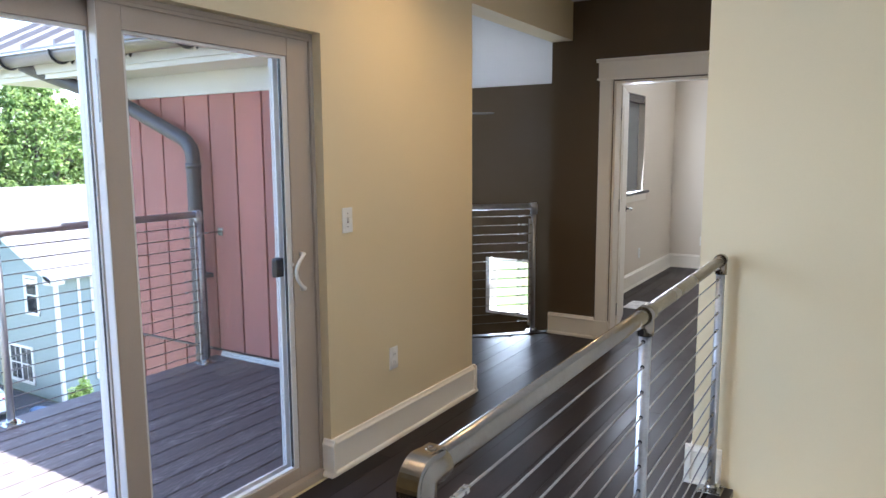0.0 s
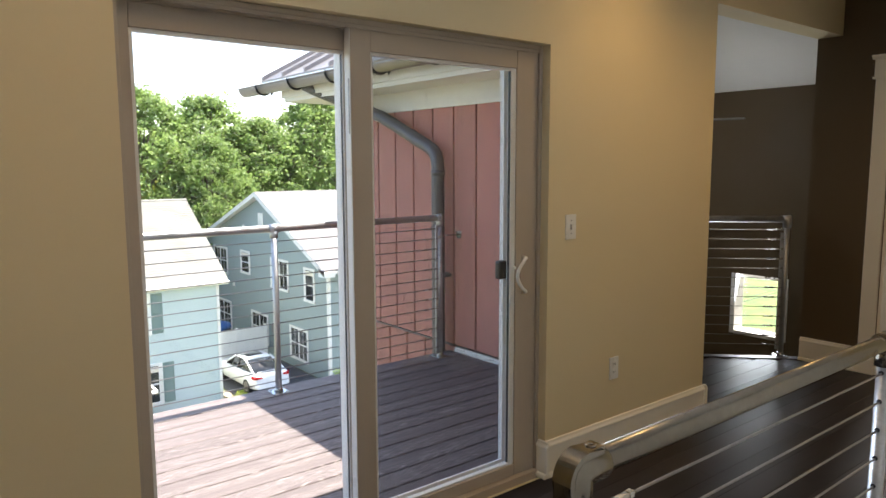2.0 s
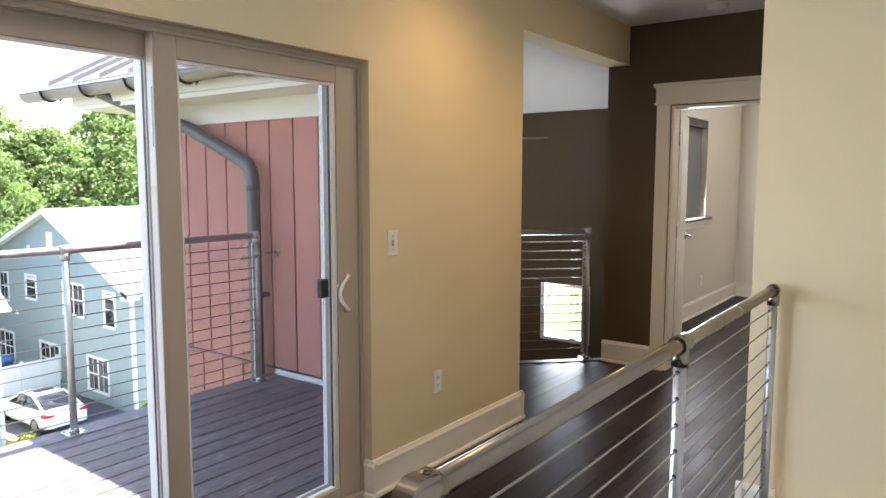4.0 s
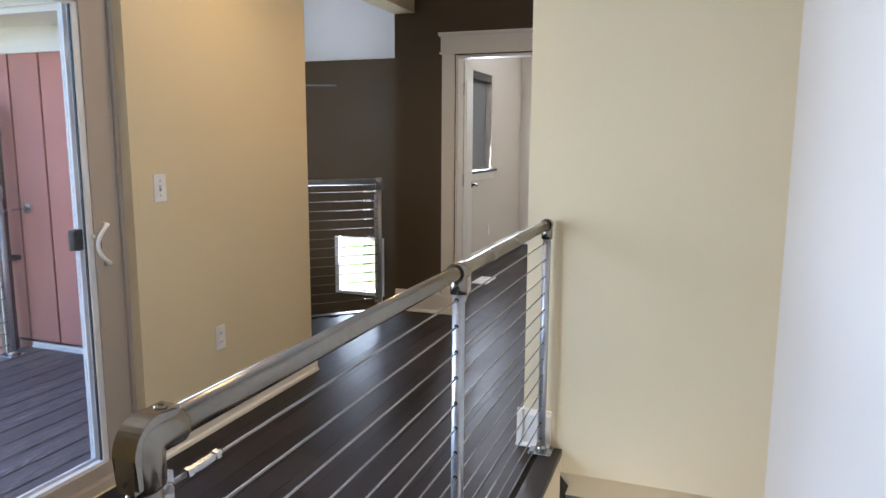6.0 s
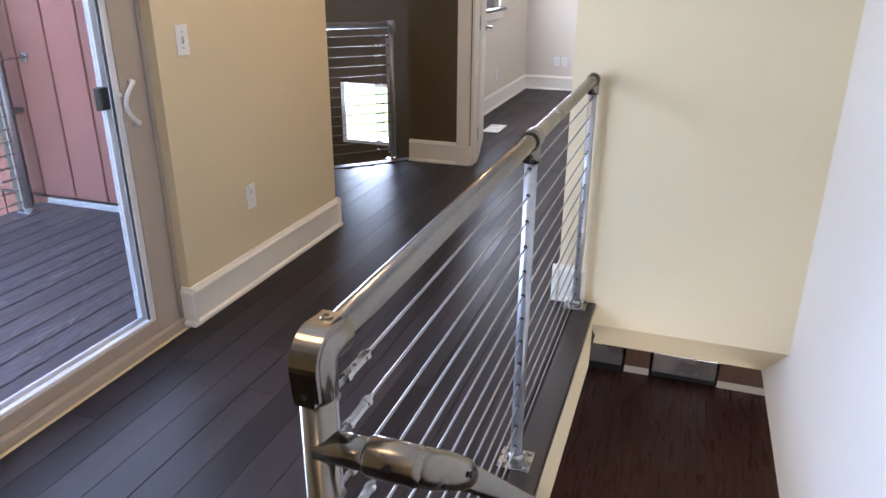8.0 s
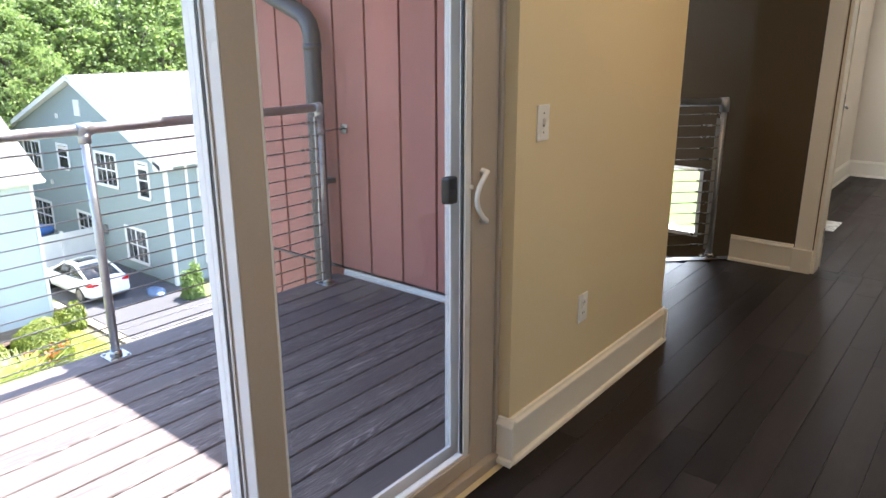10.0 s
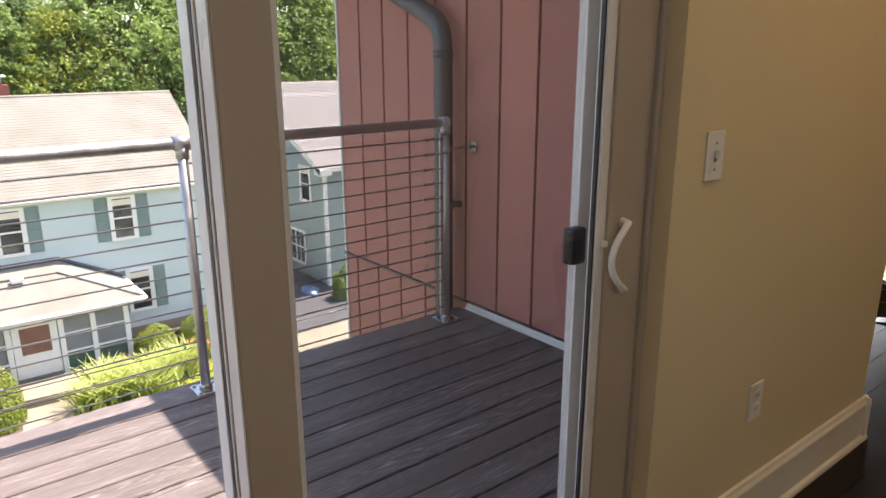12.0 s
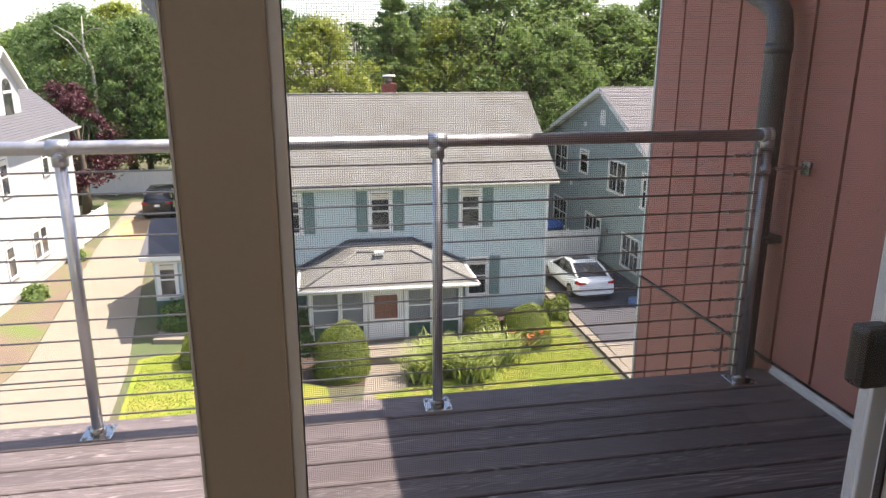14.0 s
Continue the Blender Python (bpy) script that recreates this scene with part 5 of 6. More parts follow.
for sx, ex in ((1, BX1), (-1, BX0)):
    e = Vector((ex + sx * 0.45, 0, BE - 0.17))
    r_ = Vector((BR, 0, BPK))
    up2 = (r_ - e).normalized()
    nn = Vector((up2.z * sx, 0, abs(up2.x)))
    part("roof", laps(B(), e, Y, up2, nn, lambda q: (BY - 0.45, 27.3), (r_ - e).length, 0.15, 0.016), M_SHINGLE2, h)
    a, b = (e.x, e.z), (BR, BPK)
    part("roof_deck", prism(B(), [a, b, (BR, BPK - 0.14), (e.x, e.z - 0.14)], "y", BY - 0.42, 27.25), M_EXTWHITE, h)
    part("rake_board", prism(B(), [(e.x, e.z - 0.02), (BR, BPK - 0.01), (BR, BPK - 0.24), (e.x, e.z - 0.24)], "y", BY - 0.46, BY - 0.425), M_EXTWHITE, h)
part("eave_return", prism(B(), [(BX1 - 0.1, BE - 0.45), (BX1 + 0.5, BE - 0.45), (BX1 + 0.5, BE - 0.2), (BX1 - 0.1, BE - 0.05)], "y", BY - 0.46, BY + 0.1), M_EXTWHITE, h)
for bx in ((BX1 - 0.14, BY - 0.03, GZ, BX1 + 0.03, BY + 0.1, BE), (BX1 - 0.01, 16.5, GZ, BX1 + 0.04, 16.62, BE), (BX0, BY - 0.03, GZ, BX0 + 0.14, BY + 0.05, BE)):
    part("corner_board", box(B(), *bx), M_EXTWHITE, h)
for x, z, w, hh, l in ((-39.2, -4.92, 1.9, 1.4, 2), (-35.55, -4.55, 1.05, 1.1, 1), (-31.2, -4.88, 1.85, 1.4, 2), (-27.95, -5.05, 0.85, 1.45, 1),
                       (-39.0, -8.18, 2.1, 1.45, 2), (-33.85, -8.18, 1.95, 1.45, 2), (-29.2, -8.2, 1.75, 1.45, 2)):
    house_window(h, (x, BY, z), X, -Y, w, hh, l, trim=0.12)
part("gable_vent", oriented(B(), (-33.3, BY, -1.85), X, -Y, -0.28, 0.28, 0, 0.75, 0.01, 0.06), M_EXTWHITE, h)
for x in (-35.6, -37.3):
    part("wall_vent", oriented(B(), (x, BY, -2.1 if x > -36 else -5.6), X, -Y, -0.13, 0.13, 0, 0.22, 0.01, 0.06), M_EXTWHITE, h)
part("meter_box", oriented(B(), (-32.0, BY, -7.4), X, -Y, -0.15, 0.15, 0, 0.45, 0.01, 0.12), M_GREYMETAL, h)
house_window(h, (BX1, 17.6, -8.0), Y, X, 0.85, 1.5, 1)
house_window(h, (BX1, 17.6, -5.0), Y, X, 0.85, 1.5, 1)

# white house along the concrete drive
WY, WX0, WX1, WE = -11.7, -40.0, -21.0, -2.05
h = house("white_house", "white clapboard house with a grey roof and arched dormer window", (-31, -15, GZ))
part("wall_core", prism(B(), [(WY - 0.02, GZ), (WY - 8.5, GZ), (WY - 8.5, WE), (WY - 4.25, 1.9), (WY - 0.02, WE)], "x", WX0, WX1), M_WCLAP, h)
part("siding", laps(B(), (0, WY, GZ + 0.3), X, Z, Y, lambda q: (WX0, WX1), WE - GZ - 0.3, 0.125), M_WCLAP, h)
e, r_ = Vector((0, WY + 0.4, WE - 0.1)), Vector((0, WY - 4.25, 2.05))
up3 = (r_ - e).normalized()
part("roof", laps(B(), e, X, up3, Vector((0, up3.z, -up3.y)), lambda q: (WX0 - 0.4, WX1 + 0.4), (r_ - e).length, 0.15, 0.016), M_DARKROOF, h)
part("roof_deck", prism(B(), [(WY + 0.4, WE - 0.1), (WY - 4.25, 2.05), (WY - 8.9, WE - 0.1), (WY - 8.9, WE - 0.25), (WY - 4.25, 1.85), (WY + 0.4, WE - 0.25)], "x", WX0 - 0.4, WX1 + 0.4), M_EXTWHITE, h)
part("eave_gutter", tube(B(), [(WX0 - 0.4, WY + 0.46, WE - 0.16), (WX1 + 0.4, WY + 0.46, WE - 0.16)], 0.06, 8), M_EXTWHITE, h)
dm = part("dormer", prism(B(), [(-36.2, -2.0), (-32.6, -2.0), (-32.6, 0.15), (-34.4, 1.65), (-36.2, 0.15)], "y", WY - 3.5, WY - 0.75), M_WCLAP, h, "white gabled dormer with an arched window")
part("dormer_roof", prism(B(), [(-36.5, -0.05), (-34.4, 1.7), (-32.3, -0.05), (-32.3, 0.10), (-34.4, 1.86), (-36.5, 0.10)], "y", WY - 3.8, WY - 0.45), M_EXTWHITE, dm)
part("dormer_pane", prism(B(), [(-35.3, -1.4), (-34.4, -1.4), (-34.4, -0.1)] + [(-34.85 + 0.45 * math.cos(radians(a)), 0.05 + 0.45 * math.sin(radians(a))) for a in range(0, 181, 20)] + [(-35.3, -0.1)], "y", WY - 0.76, WY - 0.72), M_DARKGLASS, dm)
part("dormer_sill", box(B(), -35.45, WY - 0.76, -1.52, -34.25, WY - 0.66, -1.4), M_EXTWHITE, dm)
part("dormer_rail", box(B(), -35.3, WY - 0.74, -0.16, -34.4, WY - 0.70, -0.04), M_EXTWHITE, dm)
for x, z in ((-31.3, -4.2), (-36.0, -4.0), (-33.6, -7.6), (-34.5, -7.6), (-30.7, -7.6), (-27.5, -7.6), (-27.5, -4.2)):
    house_window(h, (x, WY, z), X, Y, 0.75, 1.5, 1)

# house behind the mint one: roof, chimney with an aerial
h = house("rear_house", "pale roofed house behind with a tall brick chimney", (-47, -1, GZ))
part("wall", box(B(), -50.0, -5.0, GZ, -43.4, 3.5, -0.75), M_WCLAP, h)
part("roof", prism(B(), [(-43.0, -0.70), (-46.8, 1.25), (-50.6, -0.70), (-50.6, -0.85), (-43.0, -0.85)], "y", -5.4, 3.9), M_SHINGLE, h)
ch = part("chimney", box(B(), -46.2, -3.9, -0.5, -45.7, -3.4, 1.75, 0.01), M_BRICK, h)
part("aerial", tube(B(), [(-45.95, -3.65, 1.75), (-45.95, -3.65, 3.6), (-45.95, -4.7, 3.65), (-45.95, -2.2, 3.6)], 0.025, 6), M_GALV, ch)
h = house("far_house", "small far white gabled house among trees", (-88, -14, GZ))
part("wall", prism(B(), [(-16.5, GZ), (-10.5, GZ), (-10.5, 1.6), (-13.5, 4.4), (-16.5, 1.6)], "x", -95, -88), M_WCLAP, h)
part("roof", prism(B(), [(-16.9, 1.4), (-13.5, 4.6), (-10.1, 1.4), (-10.1, 1.6), (-13.5, 4.85), (-16.9, 1.6)], "x", -95.3, -87.6), M_SHINGLE2, h)
h = house("church_tower", "far grey church tower above the trees", (-170, -32, GZ))
part("shaft", box(B(), -172, -34.5, GZ, -168, -30, 18), M_SHINGLE2, h)
part("spire", tube(B(), [(-170, -32.2, 18), (-170, -32.2, 26)], [2.4, 0.1], 8), M_DARKROOF, h)

# fences
def fence(name, a, b, z1, label):
    a, b = Vector((*a, 0)), Vector((*b, 0))
    L, u = (b - a).length, (b - a).normalized()
    n = Vector((u.y, -u.x, 0))
    f = thing(name, (a.x, a.y, GZ), label, "fence", "white fences")
    k = max(1, round(L / 1.9))
    for i in range(k + 1):
        part("post", oriented(B(), a + u * (L * i / k), u, n, -0.06, 0.06, GZ, z1 + 0.12, -0.06, 0.06), M_EXTWHITE, f)
    for i in range(k):
        s0 = L * i / k + 0.06
        part("panel", oriented(B(), a + u * s0, u, n, 0, L / k - 0.12, GZ + 0.08, z1, -0.02, 0.02), M_EXTWHITE, f)
        part("rail", oriented(B(), a + u * s0, u, n, 0, L / k - 0.12, z1 - 0.1, z1 + 0.03, -0.035, 0.035), M_EXTWHITE, f)
    return f
fence("garden_fence", (-32.3, 10.4), (-32.3, 15.2), -7.05, "white vinyl panel fence across the drive")
fence("garden_fence", (-56.0, -24.0), (-56.0, -6.0), -6.9, "long white vinyl panel fence behind the yard")
fence("garden_fence", (-40.2, -11.9), (-44.5, -11.6), -7.3, "short white fence beside the white house")
tb = thing("covered_tub", (-34.0, 13.0, GZ), "round garden tub under a blue tarpaulin", "tub")
M_TARP = mat("blue_tarpaulin", (0.03, 0.10, 0.28), 0.5, vary=0.3, scale=4, fine=20)
part("tub", tube(B(), [(-34.0, 12.9, GZ), (-34.0, 12.9, -7.1)], 1.0, 20), M_DARKROOF, tb)
part("tarp", tube(B(), [(-34.0, 12.9, -7.12), (-34.0, 12.9, -6.95), (-34.0, 12.9, -6.8)], [1.05, 1.0, 0.5], 20), M_TARP, tb)

M_BLUE = mat("blue_plastic_sheet", (0.09, 0.15, 0.26), 0.45, vary=0.25, scale=3, fine=25)
bm = B()
bmesh.ops.create_icosphere(bm, subdivisions=3, radius=1, matrix=Matrix.Translation((-25.9, 14.45, GZ + 0.06)) @ Matrix.Diagonal((0.65, 0.36, 0.22, 1)))
for v_ in bm.verts:
    v_.co += Vector((1, 1, 0.6)) * 0.12 * noise.noise(v_.co * 2.3)
    v_.co.z = max(v_.co.z, GZ + 0.03)
whole("plastic_sheet", bm, M_BLUE, "crumpled blue plastic sheet on the drive beside the car", "tarpaulin")

# overhead cable
for k, (z, dz) in enumerate(((-4.36, 0.0), (-4.05, 0.25))):
    w = thing("overhead_cable", (-12 - k, 0, z), "thin black overhead cable across the garden", "cable", "overhead cables")
    part("wire", tube(B(), [(-12.0 - k * 0.6, -40 + i * 5, z - dz * i / 8 + 0.0012 * (i * 5 - 40) ** 2 * 0.3) for i in range(17)], 0.011, 5), M_BLACK, w)


# ---------------------------------------------------------------- parked cars
M_CARW = mat("white_car_paint", (0.78, 0.78, 0.77), 0.18, vary=0.02, bump=0, spec=0.6)
M_CARG = mat("dark_green_car_paint", (0.03, 0.035, 0.032), 0.2, vary=0.05, bump=0, spec=0.6)
M_TYRE = mat("black_tyre", (0.02, 0.02, 0.02), 0.8, vary=0.1)
M_TAIL = mat("red_lamp_lens", (0.45, 0.01, 0.015), 0.15, vary=0.05, bump=0)


def loft(bm, sections):
    """Closed skin through rings of equal length."""
    rings = [[bm.verts.new(p) for p in s] for s in sections]
    k = len(rings[0])
    for a, b in zip(rings, rings[1:]):
        for j in range(k):
            f = bm.faces.new((a[j], a[(j + 1) % k], b[(j + 1) % k], b[j]))
            f.smooth = True
    bm.faces.new(rings[0][::-1])
    bm.faces.new(rings[-1])
    return bm


def car(name, at, yaw, label, paint, length, width, belt, roof, cabin):
    """at: middle of the tail on the ground; the car points along -x before its turn."""
    m = Matrix.Translation(at) @ Matrix.Rotation(yaw, 4, "Z")
    c = thing(name, at, label, "car")
    def P(x, y, z):
        return m @ Vector((-x, y, z))
    def ring(x, hw, z0, z1):
        pr = [(-hw * 0.80, z0), (-hw * 0.97, z0 + 0.10), (-hw, z0 + (z1 - z0) * 0.45), (-hw * 0.985, z0 + (z1 - z0) * 0.78), (-hw * 0.90, z1 - 0.02), (-hw * 0.5, z1 + 0.015)]
        pr += [(-a, b) for a, b in pr[::-1]]
        return [P(x, a, b) for a, b in pr]
    hw = width / 2
    S = [(0.0, 0.86, 0.42, belt - 0.10), (0.08, 0.93, 0.30, belt + 0.02), (0.35, 0.99, 0.22, belt + 0.05), (0.9, 1.0, 0.2, belt + 0.04), (length * 0.5, 1.0, 0.2, belt),
         (length * 0.70, 1.0, 0.2, belt - 0.02), (length * 0.85, 0.97, 0.2, belt - 0.10), (length * 0.95, 0.90, 0.24, belt - 0.20), (length, 0.70, 0.35, belt - 0.34)]
    body = part("body", loft(B(), [ring(x, hw * f, a, b) for x, f, a, b in S]), paint, c)
    x0, x1, x2, x3 = cabin
    def cab(x, f, z0, z1, top):
        return [P(x, -hw * f, z0), P(x, -hw * top, z1), P(x, hw * top, z1), P(x, hw * f, z0)]
    part("windows", loft(B(), [cab(x0, 0.80, belt + 0.03, belt + 0.05, 0.74), cab(x1, 0.87, belt + 0.01, roof - 0.05, 0.66), cab(x2, 0.89, belt, roof - 0.05, 0.67), cab(x3, 0.84, belt - 0.04, belt - 0.01, 0.78)]), M_DARKGLASS, c, "dark tinted car windows")
    def rf(x, f, z):
        return [P(x, -hw * f, z - 0.05), P(x, -hw * f * 0.93, z + 0.005), P(x, 0, z + 0.025), P(x, hw * f * 0.93, z + 0.005), P(x, hw * f, z - 0.05), P(x, 0, z - 0.04)]
    rr = part("roof", loft(B(), [rf(x1 - 0.05, 0.66, roof - 0.03), rf(x1 + 0.35, 0.70, roof), rf(x2 - 0.3, 0.70, roof), rf(x2 + 0.08, 0.67, roof - 0.035)]), paint, c)
    part("sunroof", loft(B(), [[P(x, s * hw * 0.42, z) for s, z in ((-1, roof + 0.018), (1, roof + 0.018), (1, roof + 0.032), (-1, roof + 0.032))] for x in (x2 - 0.75, x2 - 0.25)]), M_DARKGLASS, rr)
    for s in (-1, 1):
        part("rear_pillar", tube(B(), [P(x0 + 0.02, s * hw * 0.82, belt + 0.04), P((x0 + x1) / 2, s * hw * 0.77, (belt + roof) / 2 + 0.03), P(x1 + 0.03, s * hw * 0.685, roof - 0.03)], 0.055, 8), paint, c)
        part("front_pillar", tube(B(), [P(x3 - 0.02, s * hw * 0.83, belt - 0.03), P(x2 + 0.03, s * hw * 0.68, roof - 0.04)], 0.038, 8), paint, c)
        part("door_pillar", tube(B(), [P((x1 + x2) / 2, s * hw * 0.89, belt), P((x1 + x2) / 2, s * hw * 0.685, roof - 0.04)], 0.03, 8), M_BLACK, c)
        part("mirror", tube(B(), [P(x3 - 0.35, s * hw * 0.95, belt + 0.02), P(x3 - 0.35, s * hw * 1.14, belt + 0.07)], [0.03, 0.08], 10), paint, c)
        part("tail_light", loft(B(), [[P(x, s * hw * a, z) for a, z in ((0.55, belt - 0.13), (f, belt - 0.15), (f, belt - 0.02), (0.55, belt - 0.06))] for x, f in ((-0.012, 0.86), (0.10, 0.962), (0.30, 0.995))]), M_TAIL, c, "red tail light")
        for x in (length * 0.19, length * 0.80):
            wh = part("wheel", tube(B(), [P(x, s * (hw - 0.20), 0.32), P(x, s * (hw + 0.005), 0.32)], 0.32, 22), M_TYRE, c)
            part("rim", tube(B(), [P(x, s * (hw + 0.004), 0.32), P(x, s * (hw + 0.012), 0.32)], [0.225, 0.20], 18), M_GREYMETAL, wh)
            for q in range(5):
                a = 2 * math.pi * q / 5
                part("spoke_gap", tube(B(), [P(x + 0.13 * math.cos(a), s * (hw + 0.010), 0.32 + 0.13 * math.sin(a)), P(x + 0.13 * math.cos(a), s * (hw + 0.015), 0.32 + 0.13 * math.sin(a))], 0.042, 8), M_BLACK, wh)
    part("bumper", loft(B(), [[P(x, s, z) for s, z in ((-hw * f, 0.34), (hw * f, 0.34), (hw * f, 0.52), (-hw * f, 0.52))] for x, f in ((-0.03, 0.80), (0.02, 0.90), (0.12, 0.95))]), paint, c)
    part("diffuser", loft(B(), [[P(x, s, z) for s, z in ((-hw * 0.6, 0.24), (hw * 0.6, 0.24), (hw * 0.7, 0.36), (-hw * 0.7, 0.36))] for x in (-0.02, 0.15)]), M_BLACK, c)
    part("number_plate", loft(B(), [[P(x, s, z) for s, z in ((-0.16, belt - 0.32), (0.16, belt - 0.32), (0.16, belt - 0.17), (-0.16, belt - 0.17))] for x in (-0.02, 0.03)]), M_PLATE, c, "blank pale number plate")
    return c


car("sedan", (-26.45, 12.85, GZ + 0.03), radians(2), "white fastback sedan parked on the asphalt drive", M_CARW, 4.6, 1.8, 0.93, 1.42, (0.42, 1.45, 2.45, 3.35))
car("pickup_truck", (-46.6, -9.1, GZ + 0.03), radians(4), "dark green parked truck at the end of the drive", M_CARG, 5.2, 1.95, 1.15, 1.85, (0.35, 0.75, 2.8, 3.7))


# ---------------------------------------------------------------- trees, shrubs, plants
def leaf_cloud(rng, centres, radii, count, size, flat=0.75):
    """Many small folded leaves gathered round clump centres; returns a mesh's vertices and faces."""
    k = len(centres)
    pick = rng.integers(0, k, count)
    d = rng.normal(size=(count, 3))
    d /= np.linalg.norm(d, axis=1)[:, None]
    rad = radii[pick] * np.minimum(np.abs(rng.normal(size=count)) * 0.85, 1.15)
    p = centres[pick] + d * rad[:, None] * np.array([1, 1, flat])
    nrm = d * 0.7 + rng.normal(size=(count, 3)) * 0.6 + np.array([0, 0, 0.35])
    nrm /= np.linalg.norm(nrm, axis=1)[:, None]
    t = np.cross(nrm, rng.normal(size=(count, 3)))
    t /= np.linalg.norm(t, axis=1)[:, None]
    b = np.cross(nrm, t)
    s = size * (0.6 + 0.8 * rng.random(count))[:, None]
    v = np.stack([p - t * s, p + b * s * 0.55 + nrm * s * 0.12, p + t * s, p - b * s * 0.55 + nrm * s * 0.12], axis=1).reshape(-1, 3)
    f = np.arange(count * 4).reshape(-1, 4)
    return v, f


def raw_mesh(name, v, f, material):
    me = bpy.data.meshes.new(name)
    me.from_pydata(v.tolist(), [], f.tolist())
    me.materials.append(material)
    return me


def broad_tree_meshes(seed, leafm, height=14.0, width=4.6, clumps=420, leaves=52000, size=0.118, low=0.25):
    rng = np.random.default_rng(seed)
    h0 = height * low
    cs, rs = [], []
    for _ in range(clumps):
        a, q = rng.random() * 2 * math.pi, rng.random()
        z = h0 + (height - h0) * q
        prof = math.sin(math.pi * min(1, 0.12 + 0.86 * (q ** 0.8))) ** 0.7
        r = width * prof * (0.30 + 0.82 * rng.random() ** 0.7)
        cs.append((r * math.cos(a), r * math.sin(a), z))
        rs.append(width * (0.05 + 0.36 * rng.random() ** 2.4) * (0.6 + 0.4 * prof))
    v, f = leaf_cloud(rng, np.array(cs), np.array(rs), leaves, size)
    crown = raw_mesh("crown", v, f, leafm)
    bm = B()
    tube(bm, [(0, 0, 0), (0.08, 0.03, height * 0.2), (-0.05, 0.1, height * 0.45), (0.1, 0, height * 0.8)], [0.32, 0.25, 0.17, 0.04], 10)
    for i in range(0, clumps, 7):
        c = cs[i]
        z0 = height * (0.16 + 0.5 * rng.random())
        z0 = min(z0, c[2] - 0.3)
        tube(bm, [(0, 0, z0), (c[0] * 0.5, c[1] * 0.5, (z0 + c[2]) / 2 + 0.2), (c[0] * 0.9, c[1] * 0.9, c[2])], [0.10, 0.06, 0.02], 6)
    trunk = mesh_of("trunk", bm, M_BARK)
    return trunk, crown


def conifer_meshes(seed, leafm, height=13.0):
    rng = np.random.default_rng(seed)
    cs, rs = [], []
    bm = B()
    tube(bm, [(0, 0, 0), (0, 0, height * 0.95)], [0.24, 0.03], 8)
    for i in range(150):
        q = rng.random() ** 1.15
        z, r = height * (0.12 + 0.84 * q), (2.9 * (1 - q) ** 0.75 + 0.25) * (0.55 + 0.6 * rng.random())
        a = rng.random() * 6.28
        tip = z + r * (0.05 + 0.25 * rng.random())
        tube(bm, [(0, 0, z), (r * math.cos(a), r * math.sin(a), tip)], [0.04, 0.01], 5)
        for k in (0.4, 0.7, 1.0):
            cs.append((r * k * math.cos(a), r * k * math.sin(a), z + (tip - z) * k))
            rs.append((0.30 + 0.40 * rng.random()) * (0.5 + 0.5 * (1 - q)))
    v, f = leaf_cloud(rng, np.array(cs), np.array(rs), 22000, 0.10, 0.6)
    return mesh_of("trunk", bm, M_BARK), raw_mesh("crown", v, f, leafm)


KINDS = {
    "broad": (broad_tree_meshes(11, M_LEAF), "green broadleaf tree with a full uneven crown"),
    "dark": (broad_tree_meshes(12, M_LEAFD, 14.5, 5.2, 440, 52000, 0.122, 0.18), "deep green broadleaf tree with a dense crown"),
    "light": (broad_tree_meshes(13, M_LEAFY, 12.0, 4.2, 400, 50000, 0.102, 0.12), "yellow-green young tree with a loose crown"),
    "pine": (conifer_meshes(14, M_LEAF), "tall green conifer with layered boughs"),
    "far_broad": (broad_tree_meshes(21, M_LEAF, 14.0, 4.8, 140, 8000, 0.26), "green broadleaf tree in the far tree line"),
    "far_dark": (broad_tree_meshes(22, M_LEAFD, 14.0, 5.2, 140, 8000, 0.27, 0.18), "deep green tree in the far tree line"),
    "maple": (broad_tree_meshes(15, M_LEAFR, 8.0, 2.6, 60, 13000, 0.10, 0.15), "maroon-leaved ornamental maple by the white fence"),
}


def tree(kind, x, y, top, turn=0.0, wide=1.0):
    (trunk, crown), label = KINDS[kind]
    tall = {"broad": 14.6, "dark": 15.2, "light": 12.6, "pine": 13.3, "far_broad": 14.6, "far_dark": 14.6, "maple": 8.4}[kind]
    s = (top - GZ) / tall
    o = thing("maple_tree" if kind == "maple" else "conifer" if kind == "pine" else "broadleaf_tree", (x, y, GZ), label, "tree", "trees behind the houses")
    o.rotation_euler = (0, 0, turn)
    o.scale = (s * wide, s * wide, s)
    for nm, me in (("trunk", trunk), ("crown", crown)):
        q = new(nm, me)
        q.parent = o


